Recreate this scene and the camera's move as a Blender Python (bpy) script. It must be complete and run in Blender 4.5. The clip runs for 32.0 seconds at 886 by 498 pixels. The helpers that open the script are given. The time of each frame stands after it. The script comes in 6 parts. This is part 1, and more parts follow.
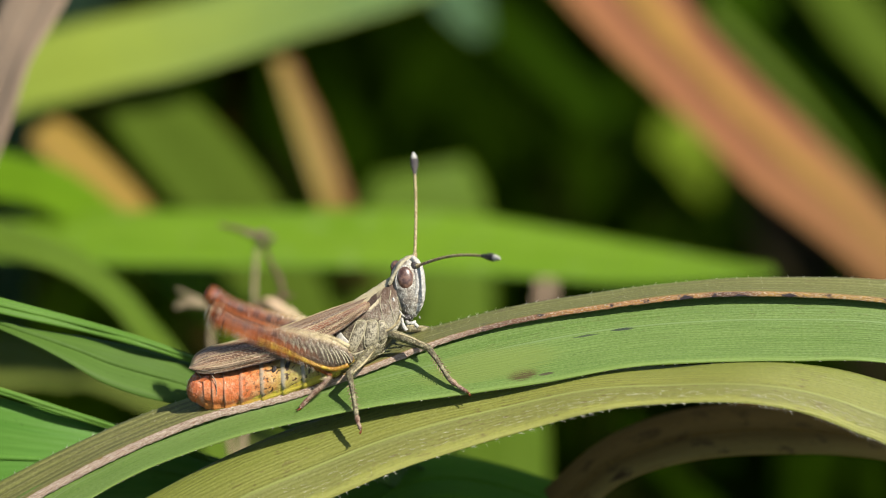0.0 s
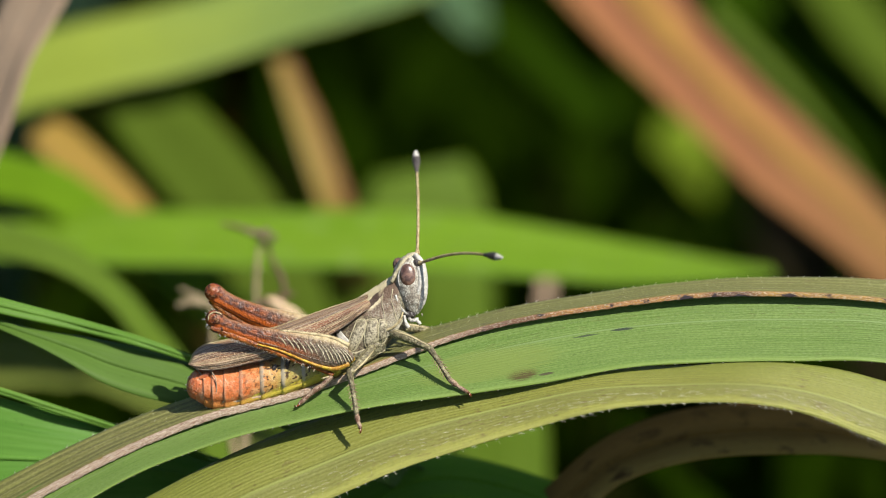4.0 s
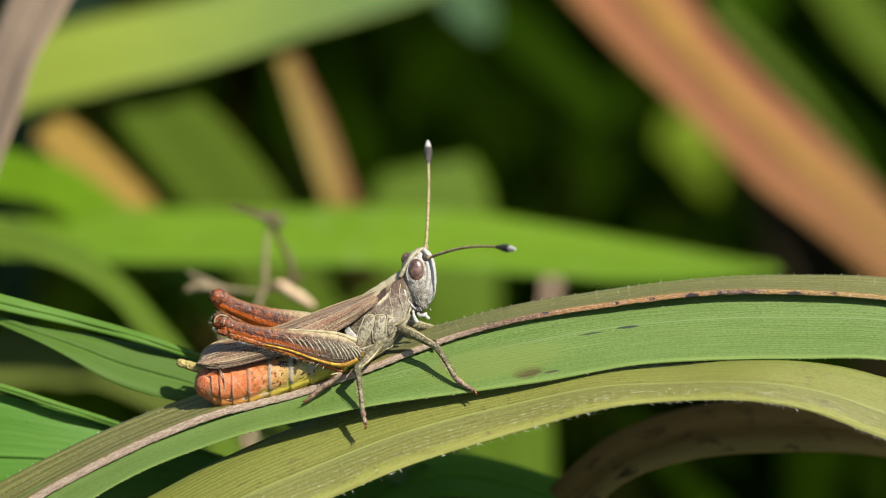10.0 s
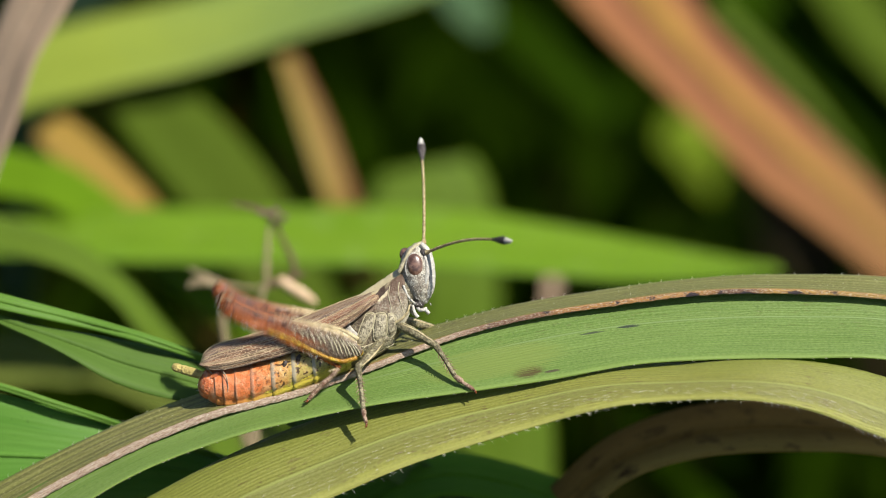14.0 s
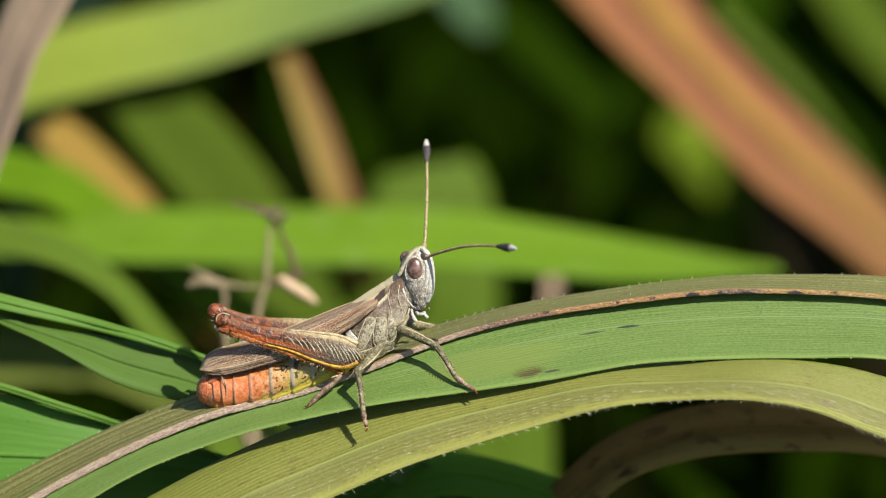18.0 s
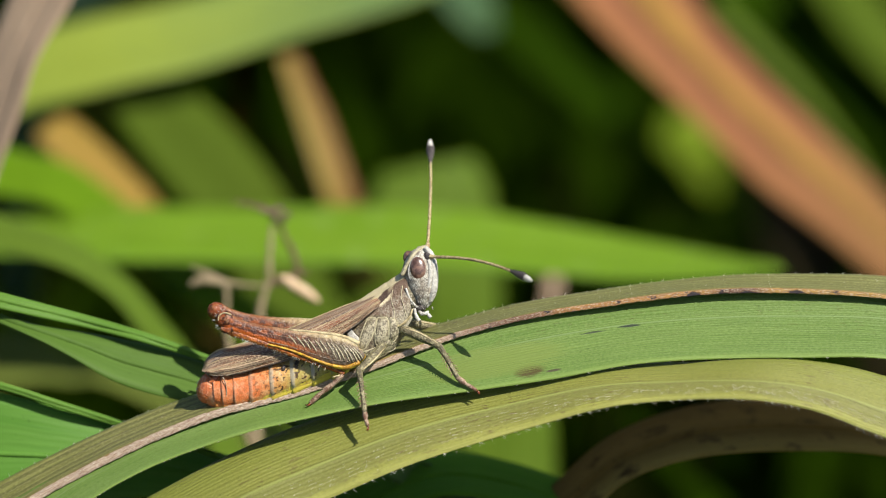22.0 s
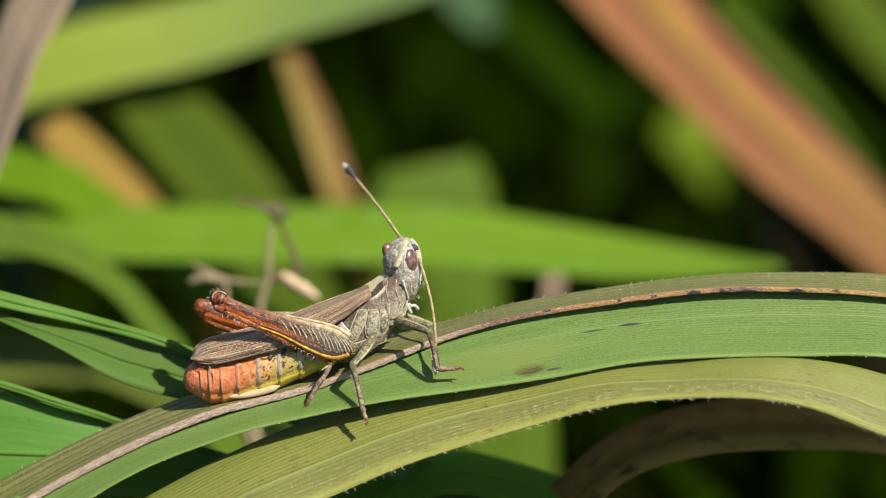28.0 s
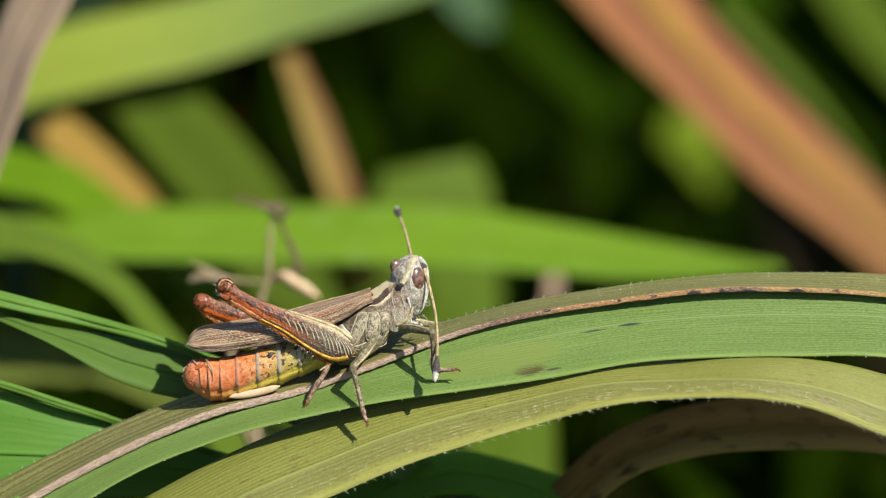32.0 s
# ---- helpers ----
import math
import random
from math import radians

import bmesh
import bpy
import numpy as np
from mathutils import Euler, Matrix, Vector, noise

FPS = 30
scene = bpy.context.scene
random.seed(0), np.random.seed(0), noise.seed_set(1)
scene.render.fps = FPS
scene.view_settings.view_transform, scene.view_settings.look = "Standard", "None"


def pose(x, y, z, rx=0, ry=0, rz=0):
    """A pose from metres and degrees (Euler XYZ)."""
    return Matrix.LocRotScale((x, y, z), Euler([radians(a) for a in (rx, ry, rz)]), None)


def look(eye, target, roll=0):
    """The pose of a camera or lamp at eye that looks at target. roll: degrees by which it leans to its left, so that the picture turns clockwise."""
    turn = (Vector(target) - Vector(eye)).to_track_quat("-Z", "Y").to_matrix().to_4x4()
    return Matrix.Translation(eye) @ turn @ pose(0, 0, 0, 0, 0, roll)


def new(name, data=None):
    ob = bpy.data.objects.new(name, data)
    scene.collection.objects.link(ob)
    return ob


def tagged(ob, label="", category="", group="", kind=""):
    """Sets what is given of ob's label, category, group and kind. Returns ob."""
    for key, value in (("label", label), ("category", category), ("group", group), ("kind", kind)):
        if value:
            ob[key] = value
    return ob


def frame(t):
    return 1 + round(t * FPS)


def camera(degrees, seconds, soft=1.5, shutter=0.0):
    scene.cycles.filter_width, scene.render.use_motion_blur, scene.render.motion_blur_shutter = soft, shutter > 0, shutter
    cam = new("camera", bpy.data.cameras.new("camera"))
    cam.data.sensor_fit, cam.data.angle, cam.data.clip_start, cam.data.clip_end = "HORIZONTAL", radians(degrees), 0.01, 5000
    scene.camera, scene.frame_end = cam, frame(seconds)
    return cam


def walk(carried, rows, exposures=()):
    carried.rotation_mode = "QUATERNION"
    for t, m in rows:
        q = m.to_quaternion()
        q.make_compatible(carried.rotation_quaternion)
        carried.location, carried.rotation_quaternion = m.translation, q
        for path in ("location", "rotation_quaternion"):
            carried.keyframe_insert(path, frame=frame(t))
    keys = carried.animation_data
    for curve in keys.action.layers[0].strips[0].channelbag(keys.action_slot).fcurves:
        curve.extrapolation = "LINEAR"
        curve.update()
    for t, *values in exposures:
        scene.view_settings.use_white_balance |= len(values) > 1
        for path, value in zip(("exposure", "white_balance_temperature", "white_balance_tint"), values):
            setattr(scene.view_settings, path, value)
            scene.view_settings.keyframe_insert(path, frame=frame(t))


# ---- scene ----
TILT = pose(0, 0, 0, -25)      # the lens looks down on the sward by 25 degrees
MM = 0.001
cam = camera(13.0, 32.0, soft=1.08, shutter=0.5)
cam.data.dof.use_dof = True
cam.data.dof.focus_distance = 0.2262
cam.data.dof.aperture_fstop = 22.0


def aimed(right, up):
    """The camera on its tripod, turned a little aside and down (millimetres at the plane of focus)."""
    return TILT @ look((0, -0.227, 0), (-right * MM, 0, up * MM))


walk(cam, [(0, aimed(0, 0)), (8.2, aimed(0.01, 0)), (8.55, aimed(0.2, -0.08)), (8.9, aimed(0.31, -0.13)), (13.2, aimed(0.315, -0.13)),
           (14, aimed(0.345, -0.165)), (21, aimed(0.345, -0.165)), (21.6, aimed(0.41, -0.2)), (25.5, aimed(0.415, -0.2)),
           (27.5, aimed(0.43, -0.28)), (32, aimed(0.43, -0.28))])

# ---- light: a high sun over the camera's right shoulder, and the open sky ----
SUN_WAY = TILT.to_3x3() @ Vector((0.47, -0.62, 0.60)).normalized()
world = bpy.data.worlds.new("sky")
scene.world = world
world.use_nodes = True
wn = world.node_tree
sky = wn.nodes.new("ShaderNodeTexSky")
sky.sky_type, sky.sun_disc = "NISHITA", False
sky.sun_elevation = math.asin(SUN_WAY.z)
sky.sun_rotation = math.atan2(SUN_WAY.x, SUN_WAY.y)
wn.links.new(sky.outputs[0], wn.nodes["Background"].inputs[0])
wn.nodes["Background"].inputs[1].default_value = 0.08
sun = new("sun", bpy.data.lights.new("sun", "SUN"))
sun.data.energy, sun.data.angle, sun.data.color = 5.0, radians(0.53), (1.0, 0.95, 0.87)
sun.matrix_world = look(SUN_WAY * 2, (0, 0, 0))
scene.view_settings.exposure = 0.54

# ---- helpers for materials ----
def nodes_of(name, rough=0.5, spec=0.5):
    m = bpy.data.materials.new(name)
    m.use_nodes = True
    t = m.node_tree
    p = t.nodes["Principled BSDF"]
    p.inputs["Roughness"].default_value = rough
    p.inputs["Specular IOR Level"].default_value = spec
    return m, t, p


def nd(t, kind, **kw):
    n = t.nodes.new("ShaderNode" + kind)
    for k, v in kw.items():
        n.inputs[k].default_value = v
    return n


def ramp(t, fac, stops):
    n = t.nodes.new("ShaderNodeValToRGB")
    e = n.color_ramp.elements
    e[0].position, e[0].color = stops[0][0], (*stops[0][1], 1)
    e[1].position, e[1].color = stops[-1][0], (*stops[-1][1], 1)
    for pos, c in stops[1:-1]:
        e.new(pos).color = (*c, 1)
    t.links.new(fac, n.inputs[0])
    return n.outputs[0]


def mix(t, fac, a, b, blend="MIX"):
    n = t.nodes.new("ShaderNodeMix")
    n.data_type, n.blend_type = "RGBA", blend
    for sock, v in ((n.inputs[0], fac), (n.inputs[6], a), (n.inputs[7], b)):
        if isinstance(v, (int, float)):
            sock.default_value = v
        elif isinstance(v, tuple):
            sock.default_value = (*v, 1)
        else:
            t.links.new(v, sock)
    return n.outputs[2]


def calc(t, op, a, b=0.0, c=0.0):
    n = t.nodes.new("ShaderNodeMath")
    n.operation = op
    for sock, v in zip(n.inputs, (a, b, c)):
        if isinstance(v, (int, float)):
            sock.default_value = v
        else:
            t.links.new(v, sock)
    return n.outputs[0]


def grain(t, vec, scale, detail=3.0, stretch=None, rough=0.6):
    if stretch:
        mp = nd(t, "Mapping", Scale=stretch)
        t.links.new(vec, mp.inputs[0])
        vec = mp.outputs[0]
    n = nd(t, "TexNoise", Scale=scale, Detail=detail, Roughness=rough)
    t.links.new(vec, n.inputs["Vector"])
    return n.outputs["Fac"]


def bump(t, p, height, strength, distance):
    n = nd(t, "Bump", Strength=strength, Distance=distance)
    t.links.new(height, n.inputs["Height"])
    t.links.new(n.outputs[0], p.inputs["Normal"])


def coords(t, which):
    return t.nodes.new("ShaderNodeTexCoord").outputs[which]


def split(t, vec):
    n = t.nodes.new("ShaderNodeSeparateXYZ")
    t.links.new(vec, n.inputs[0])
    return n.outputs


def leaf(name, base, other, vein, dry=None, veins=26, rough=0.42, through_light=0.18, spots=(), edge=None, edge_low=None, streak=0.5, ribline=None, dryness=0.62, vein_mix=0.35, spec=0.4, bands=None, relief=0.35, drift=(), grit=0.0, flecks=0.0, fleck_tint=(0.10, 0.06, 0.025)):
    """A grass blade: UV x runs across (0 to 1), UV y along in millimetres. Parallel veins, streaks, dry blotches, a paler rib and edge."""
    m, t, p = nodes_of(name, rough, spec)
    uv = coords(t, "UV")
    x, y, _ = split(t, uv)
    fine = grain(t, uv, 1.0, 2.0, (veins * 3.0, 0.25, 1))
    broad = grain(t, uv, 1.0, 4.0, (6.0, 0.06, 1))
    blot = grain(t, uv, 1.0, 5.0, (3.0, 0.35, 1), 0.65)
    wander = calc(t, "MULTIPLY", grain(t, uv, 1.0, 2.0, (5.0, 0.12, 1)), 0.10)
    wave = calc(t, "SINE", calc(t, "MULTIPLY", calc(t, "ADD", x, wander), veins * 2 * math.pi))
    line = calc(t, "SMOOTH_MAX", 0.0, calc(t, "SUBTRACT", wave, 0.35), 0.1)
    col = mix(t, ramp(t, broad, ((0.32, (0, 0, 0)), (0.68, (1, 1, 1)))), base, other)
    if bands:
        bx = calc(t, "ADD", x, calc(t, "MULTIPLY", calc(t, "SUBTRACT", blot, 0.5), 0.25))
        col = mix(t, 0.85, col, ramp(t, bx, bands))
    for y0, y1, tint, share in drift:
        yy = calc(t, "ADD", y, calc(t, "MULTIPLY", calc(t, "SUBTRACT", blot, 0.5), (y1 - y0) * 0.8))
        col = mix(t, calc(t, "MULTIPLY", ramp(t, calc(t, "DIVIDE", calc(t, "SUBTRACT", yy, y0), y1 - y0), ((0.0, (0, 0, 0)), (1.0, (1, 1, 1)))), share), col, tint)
    col = mix(t, calc(t, "MULTIPLY", calc(t, "MULTIPLY", line, broad), vein_mix), col, vein)
    col = mix(t, calc(t, "MULTIPLY", ramp(t, fine, ((0.35, (0, 0, 0)), (0.8, (1, 1, 1)))), streak), col, tuple(c * 0.55 for c in base))
    if dry:
        col = mix(t, ramp(t, blot, ((dryness, (0, 0, 0)), (dryness + 0.13, (1, 1, 1)))), col, dry)
    specks = ramp(t, grain(t, uv, 1.0, 2.0, (14.0, 2.2, 1)), ((0.64, (0, 0, 0)), (0.70, (1, 1, 1))))
    col = mix(t, calc(t, "MULTIPLY", specks, 0.35), col, tuple(c * 0.4 for c in other))
    if grit:
        g1, g2 = grain(t, uv, 1.0, 3.0, (42.0, 5.0, 1)), grain(t, uv, 1.0, 2.0, (16.0, 1.3, 1))
        col = mix(t, calc(t, "MULTIPLY", ramp(t, g1, ((0.50, (0, 0, 0)), (0.64, (1, 1, 1)))), grit), col, tuple(c * 0.45 for c in base))
        col = mix(t, calc(t, "MULTIPLY", ramp(t, g1, ((0.36, (1, 1, 1)), (0.46, (0, 0, 0)))), grit * 0.8), col, vein)
        col = mix(t, calc(t, "MULTIPLY", ramp(t, g2, ((0.52, (0, 0, 0)), (0.70, (1, 1, 1)))), grit * 0.5), col, other)
    if flecks:
        fl = grain(t, uv, 1.0, 2.0, (26.0, 1.1, 1))
        patchy = ramp(t, grain(t, uv, 1.0, 2.0, (2.0, 0.11, 1)), ((0.42, (0.1,) * 3), (0.60, (1, 1, 1))))
        col = mix(t, calc(t, "MULTIPLY", calc(t, "MULTIPLY", ramp(t, fl, ((0.60, (0, 0, 0)), (0.66, (1, 1, 1)))), patchy), flecks), col, fleck_tint)
    if ribline:
        at, wide, tint = ribline
        d = calc(t, "ABSOLUTE", calc(t, "SUBTRACT", x, at))
        col = mix(t, ramp(t, calc(t, "DIVIDE", d, wide), ((0.35, (0.85, 0.85, 0.85)), (1.0, (0, 0, 0)))), col, tint)
    if edge:
        col = mix(t, ramp(t, x, ((0.0, (0.9,) * 3), (0.06, (0, 0, 0)))), col, edge)
    if edge_low:
        col = mix(t, ramp(t, x, ((0.93, (0, 0, 0)), (0.99, (0.9,) * 3))), col, edge_low)
    for (sx, sy, rx, ry, tint) in spots:
        dx = calc(t, "DIVIDE", calc(t, "SUBTRACT", x, sx), rx)
        dy = calc(t, "DIVIDE", calc(t, "SUBTRACT", y, sy), ry)
        r2 = calc(t, "ADD", calc(t, "MULTIPLY", dx, dx), calc(t, "MULTIPLY", dy, dy))
        r2 = calc(t, "ADD", r2, calc(t, "MULTIPLY", calc(t, "SUBTRACT", fine, 0.5), 2.2))
        col = mix(t, ramp(t, r2, ((0.40, (0.85,) * 3), (0.85, (0, 0, 0)))), col, tint)
    t.links.new(col, p.inputs["Base Color"])
    h = calc(t, "ADD", calc(t, "MULTIPLY", wave, 0.22), calc(t, "ADD", calc(t, "MULTIPLY", fine, 0.8), grain(t, uv, 1.0, 3.0, (40.0, 8.0, 1))))
    bump(t, p, h, relief, 0.00006)
    tr = nd(t, "BsdfTranslucent")
    t.links.new(mix(t, 1.0, col, (1.0, 1.05, 0.5), "MULTIPLY"), tr.inputs["Color"])
    ms = nd(t, "MixShader", Fac=through_light)
    out = t.nodes["Material Output"]
    t.links.new(p.outputs[0], ms.inputs[1])
    t.links.new(tr.outputs[0], ms.inputs[2])
    t.links.new(ms.outputs[0], out.inputs[0])
    return m


def skin(name, a, b, c=None, scale=2600.0, rough=0.5, spec=0.4, bumpy=0.5, cells=0.0, speck=0.5):
    """Insect cuticle: two colours in fine mottling, a third in specks, a pitted relief. Scale is per metre."""
    m, t, p = nodes_of(name, rough, spec)
    ob = coords(t, "Object")
    n1 = grain(t, ob, scale, 4.0)
    n2 = grain(t, ob, scale * 2.4, 2.0)
    col = mix(t, ramp(t, n1, ((0.44, (0, 0, 0)), (0.54, (1, 1, 1)))), a, b)
    if c:
        col = mix(t, calc(t, "MULTIPLY", ramp(t, n2, ((0.53, (0, 0, 0)), (0.59, (1, 1, 1)))), speck), col, c)
    if cells:
        v = nd(t, "TexVoronoi", Scale=scale * 2.2)
        v.feature = "DISTANCE_TO_EDGE"
        t.links.new(ob, v.inputs["Vector"])
        col = mix(t, calc(t, "MULTIPLY", ramp(t, v.outputs["Distance"], ((0.02, (1, 1, 1)), (0.14, (0, 0, 0)))), cells), col, tuple(x * 0.3 for x in a))
    t.links.new(col, p.inputs["Base Color"])
    bump(t, p, calc(t, "ADD", n1, n2), min(1.0, bumpy * 1.6), 0.0001)
    return m


# ---- materials ----
mat_green = leaf("blade_green", (0.145, 0.25, 0.046), (0.205, 0.31, 0.075), (0.275, 0.37, 0.13), veins=30, rough=0.5, spec=0.3, grit=0.30, flecks=0.25, through_light=0.3, edge_low=(0.25, 0.36, 0.08), ribline=(0.40, 0.016, (0.205, 0.295, 0.10)), relief=0.5, streak=0.5, vein_mix=0.45,
                 drift=((118.0, 150.0, (0.15, 0.22, 0.06), 0.6),),
                 spots=((0.83, 121.9, 0.10, 1.1, (0.085, 0.048, 0.02)), (0.885, 123.3, 0.022, 0.6, (0.08, 0.06, 0.04)), (0.44, 126.0, 0.016, 0.8, (0.05, 0.06, 0.04)), (0.42, 128.2, 0.022, 0.8, (0.03, 0.035, 0.035)), (0.6, 120.0, 0.3, 5.0, (0.20, 0.27, 0.06))))
mat_olive = leaf("blade_olive", (0.235, 0.24, 0.045), (0.19, 0.215, 0.038), (0.31, 0.32, 0.09), dry=(0.12, 0.085, 0.03), veins=22, rough=0.5, grit=0.28, flecks=0.65, edge_low=(0.34, 0.34, 0.08), ribline=(0.62, 0.022, (0.28, 0.31, 0.08)), dryness=0.60, relief=0.7, streak=0.6, vein_mix=0.5, bands=((0.0, (0.20, 0.23, 0.038)), (0.55, (0.235, 0.24, 0.045)), (0.64, (0.185, 0.19, 0.047)), (0.86, (0.215, 0.21, 0.048)), (0.93, (0.34, 0.34, 0.065))))
mat_strip = leaf("blade_strip", (0.235, 0.235, 0.06), (0.13, 0.14, 0.035), (0.46, 0.43, 0.19), dry=(0.075, 0.055, 0.03), veins=7, rough=0.6, grit=0.45, flecks=0.5, edge=(0.26, 0.27, 0.11), bands=((0.0, (0.14, 0.14, 0.04)), (0.1, (0.27, 0.26, 0.07)), (0.18, (0.085, 0.08, 0.03)), (0.3, (0.25, 0.25, 0.07)), (0.38, (0.08, 0.075, 0.028)), (0.5, (0.26, 0.25, 0.07)), (0.58, (0.09, 0.08, 0.03)), (0.7, (0.24, 0.23, 0.07)), (0.78, (0.075, 0.07, 0.025)), (0.9, (0.20, 0.19, 0.06)), (1.0, (0.07, 0.065, 0.03))), streak=0.9, dryness=0.60, vein_mix=1.0,
                 drift=((112.0, 126.0, (0.12, 0.13, 0.036), 0.75), (138.0, 160.0, (0.16, 0.165, 0.045), 0.6)), edge_low=(0.22, 0.13, 0.04))
mat_fresh = leaf("blade_fresh", (0.08, 0.175, 0.02), (0.105, 0.21, 0.03), (0.14, 0.25, 0.05), veins=16, rough=0.45, spec=0.12, vein_mix=0.15, streak=0.25, relief=0.2)
# darker copy of the fresh green, with shade put into its colour
mat_shade_tint = leaf("blade_shade_tint", (0.065, 0.125, 0.018), (0.085, 0.155, 0.025), (0.10, 0.17, 0.04), veins=9, rough=0.55, spec=0.12, vein_mix=0.15, streak=0.25, relief=0.2)
mat_lush = leaf("blade_lush", (0.075, 0.19, 0.022), (0.10, 0.225, 0.032), (0.15, 0.27, 0.06), veins=14, rough=0.5, spec=0.12, vein_mix=0.2, streak=0.3, relief=0.2)
mat_lime = leaf("blade_lime", (0.235, 0.29, 0.035), (0.215, 0.275, 0.03), (0.25, 0.30, 0.045), veins=10, rough=0.6, streak=0.15, spec=0.25, edge_low=(0.15, 0.20, 0.03), drift=((100.0, 126.0, (0.075, 0.14, 0.05), 0.9),))
mat_bright = leaf("blade_bright", (0.105, 0.205, 0.004), (0.145, 0.25, 0.012), (0.20, 0.30, 0.04), veins=6, rough=0.6, spec=0.2, dry=(0.17, 0.25, 0.06), dryness=0.58, edge_low=(0.07, 0.15, 0.01))
mat_deep = leaf("blade_deep", (0.085, 0.21, 0.012), (0.11, 0.24, 0.018), (0.12, 0.25, 0.025), veins=12, rough=0.8, spec=0.06)
# near-black green: the shade deep in the sward is put into this colour
mat_meadow_shaded = leaf("meadow", (0.009, 0.022, 0.0006), (0.014, 0.03, 0.001), (0.017, 0.035, 0.0015), veins=6, rough=1.0, spec=0.0)
mat_pale = leaf("blade_pale", (0.075, 0.13, 0.008), (0.096, 0.157, 0.012), (0.12, 0.17, 0.018), veins=10, rough=0.65, spec=0.15)
mat_cool = leaf("blade_cool", (0.05, 0.10, 0.04), (0.065, 0.12, 0.05), (0.08, 0.13, 0.06), veins=10, rough=0.6, spec=0.2)
mat_dim = leaf("blade_dim", (0.065, 0.11, 0.007), (0.09, 0.135, 0.008), (0.10, 0.15, 0.02), veins=10, rough=0.65, spec=0.15)
mat_rust = leaf("blade_rust", (0.27, 0.125, 0.045), (0.26, 0.12, 0.04), (0.30, 0.15, 0.05), dry=(0.16, 0.062, 0.03), veins=5, rough=0.85, spec=0.08, dryness=0.62, drift=((21.0, 38.0, (0.19, 0.115, 0.04), 0.6),), bands=((0.0, (0.27, 0.135, 0.05)), (0.18, (0.265, 0.105, 0.05)), (0.33, (0.24, 0.09, 0.05)), (0.40, (0.06, 0.024, 0.018)), (0.46, (0.07, 0.03, 0.018)), (0.54, (0.315, 0.19, 0.04)), (0.70, (0.305, 0.175, 0.04)), (0.82, (0.25, 0.09, 0.052)), (1.0, (0.20, 0.07, 0.05))))
mat_ochre = leaf("blade_ochre", (0.285, 0.185, 0.035), (0.26, 0.165, 0.03), (0.38, 0.25, 0.06), veins=6, rough=0.6, spec=0.2)
mat_stick = leaf("blade_stick", (0.26, 0.19, 0.035), (0.22, 0.14, 0.03), (0.28, 0.20, 0.05), dry=(0.20, 0.09, 0.04), veins=5, rough=0.6, ribline=(0.86, 0.30, (0.17, 0.065, 0.025)))
# last band lighter: the sunlit lower edge is painted across the blade
mat_brown = leaf("blade_brown", (0.29, 0.175, 0.045), (0.21, 0.125, 0.03), (0.30, 0.215, 0.055), dry=(0.10, 0.06, 0.022), veins=10, rough=1.0, spec=0.0, dryness=0.54, bands=((0.0, (0.17, 0.095, 0.026)), (0.35, (0.30, 0.175, 0.045)), (0.6, (0.20, 0.12, 0.03)), (0.9, (0.42, 0.285, 0.075))))
# dead stalk brown, taken down further to carry the shade it stands in
mat_stalk = leaf("blade_stalk", (0.032, 0.022, 0.002), (0.026, 0.018, 0.002), (0.04, 0.027, 0.004), veins=6, rough=1.0, spec=0.0)
mat_straw = leaf("blade_straw", (0.44, 0.32, 0.21), (0.36, 0.25, 0.16), (0.46, 0.34, 0.23), dry=(0.24, 0.15, 0.09), veins=6, rough=0.6)
# darkened green, so these far blades look shaded by colour alone
mat_gloom_tint = leaf("blade_gloom_tint", (0.013, 0.032, 0.0012), (0.019, 0.041, 0.002), (0.02, 0.04, 0.003), veins=6, rough=1.0, spec=0.0)
# lightened green: the sunny look is coloured in
mat_sun_tint = leaf("blade_sun_tint", (0.085, 0.17, 0.003), (0.105, 0.195, 0.004), (0.12, 0.21, 0.01), veins=8, rough=0.8, spec=0.1)
mat_moss = leaf("blade_moss", (0.056, 0.093, 0.005), (0.068, 0.104, 0.007), (0.075, 0.11, 0.01), veins=8, rough=0.8, spec=0.1)
mat_ash = leaf("blade_ash", (0.045, 0.036, 0.018), (0.035, 0.028, 0.014), (0.055, 0.045, 0.024), veins=6, rough=1.0, spec=0.0)
mat_haze = leaf("blade_haze", (0.13, 0.17, 0.03), (0.15, 0.185, 0.035), (0.16, 0.20, 0.04), veins=8, rough=0.8, spec=0.1)
# raised yellow green stands in for a fleck of sun on the leaf
mat_fleck_tint = leaf("blade_fleck_tint", (0.11, 0.165, 0.008), (0.125, 0.18, 0.01), (0.13, 0.19, 0.02), veins=8, rough=0.8, spec=0.1)
mat_hair = skin("hair", (0.62, 0.60, 0.46), (0.55, 0.54, 0.38), rough=0.35)


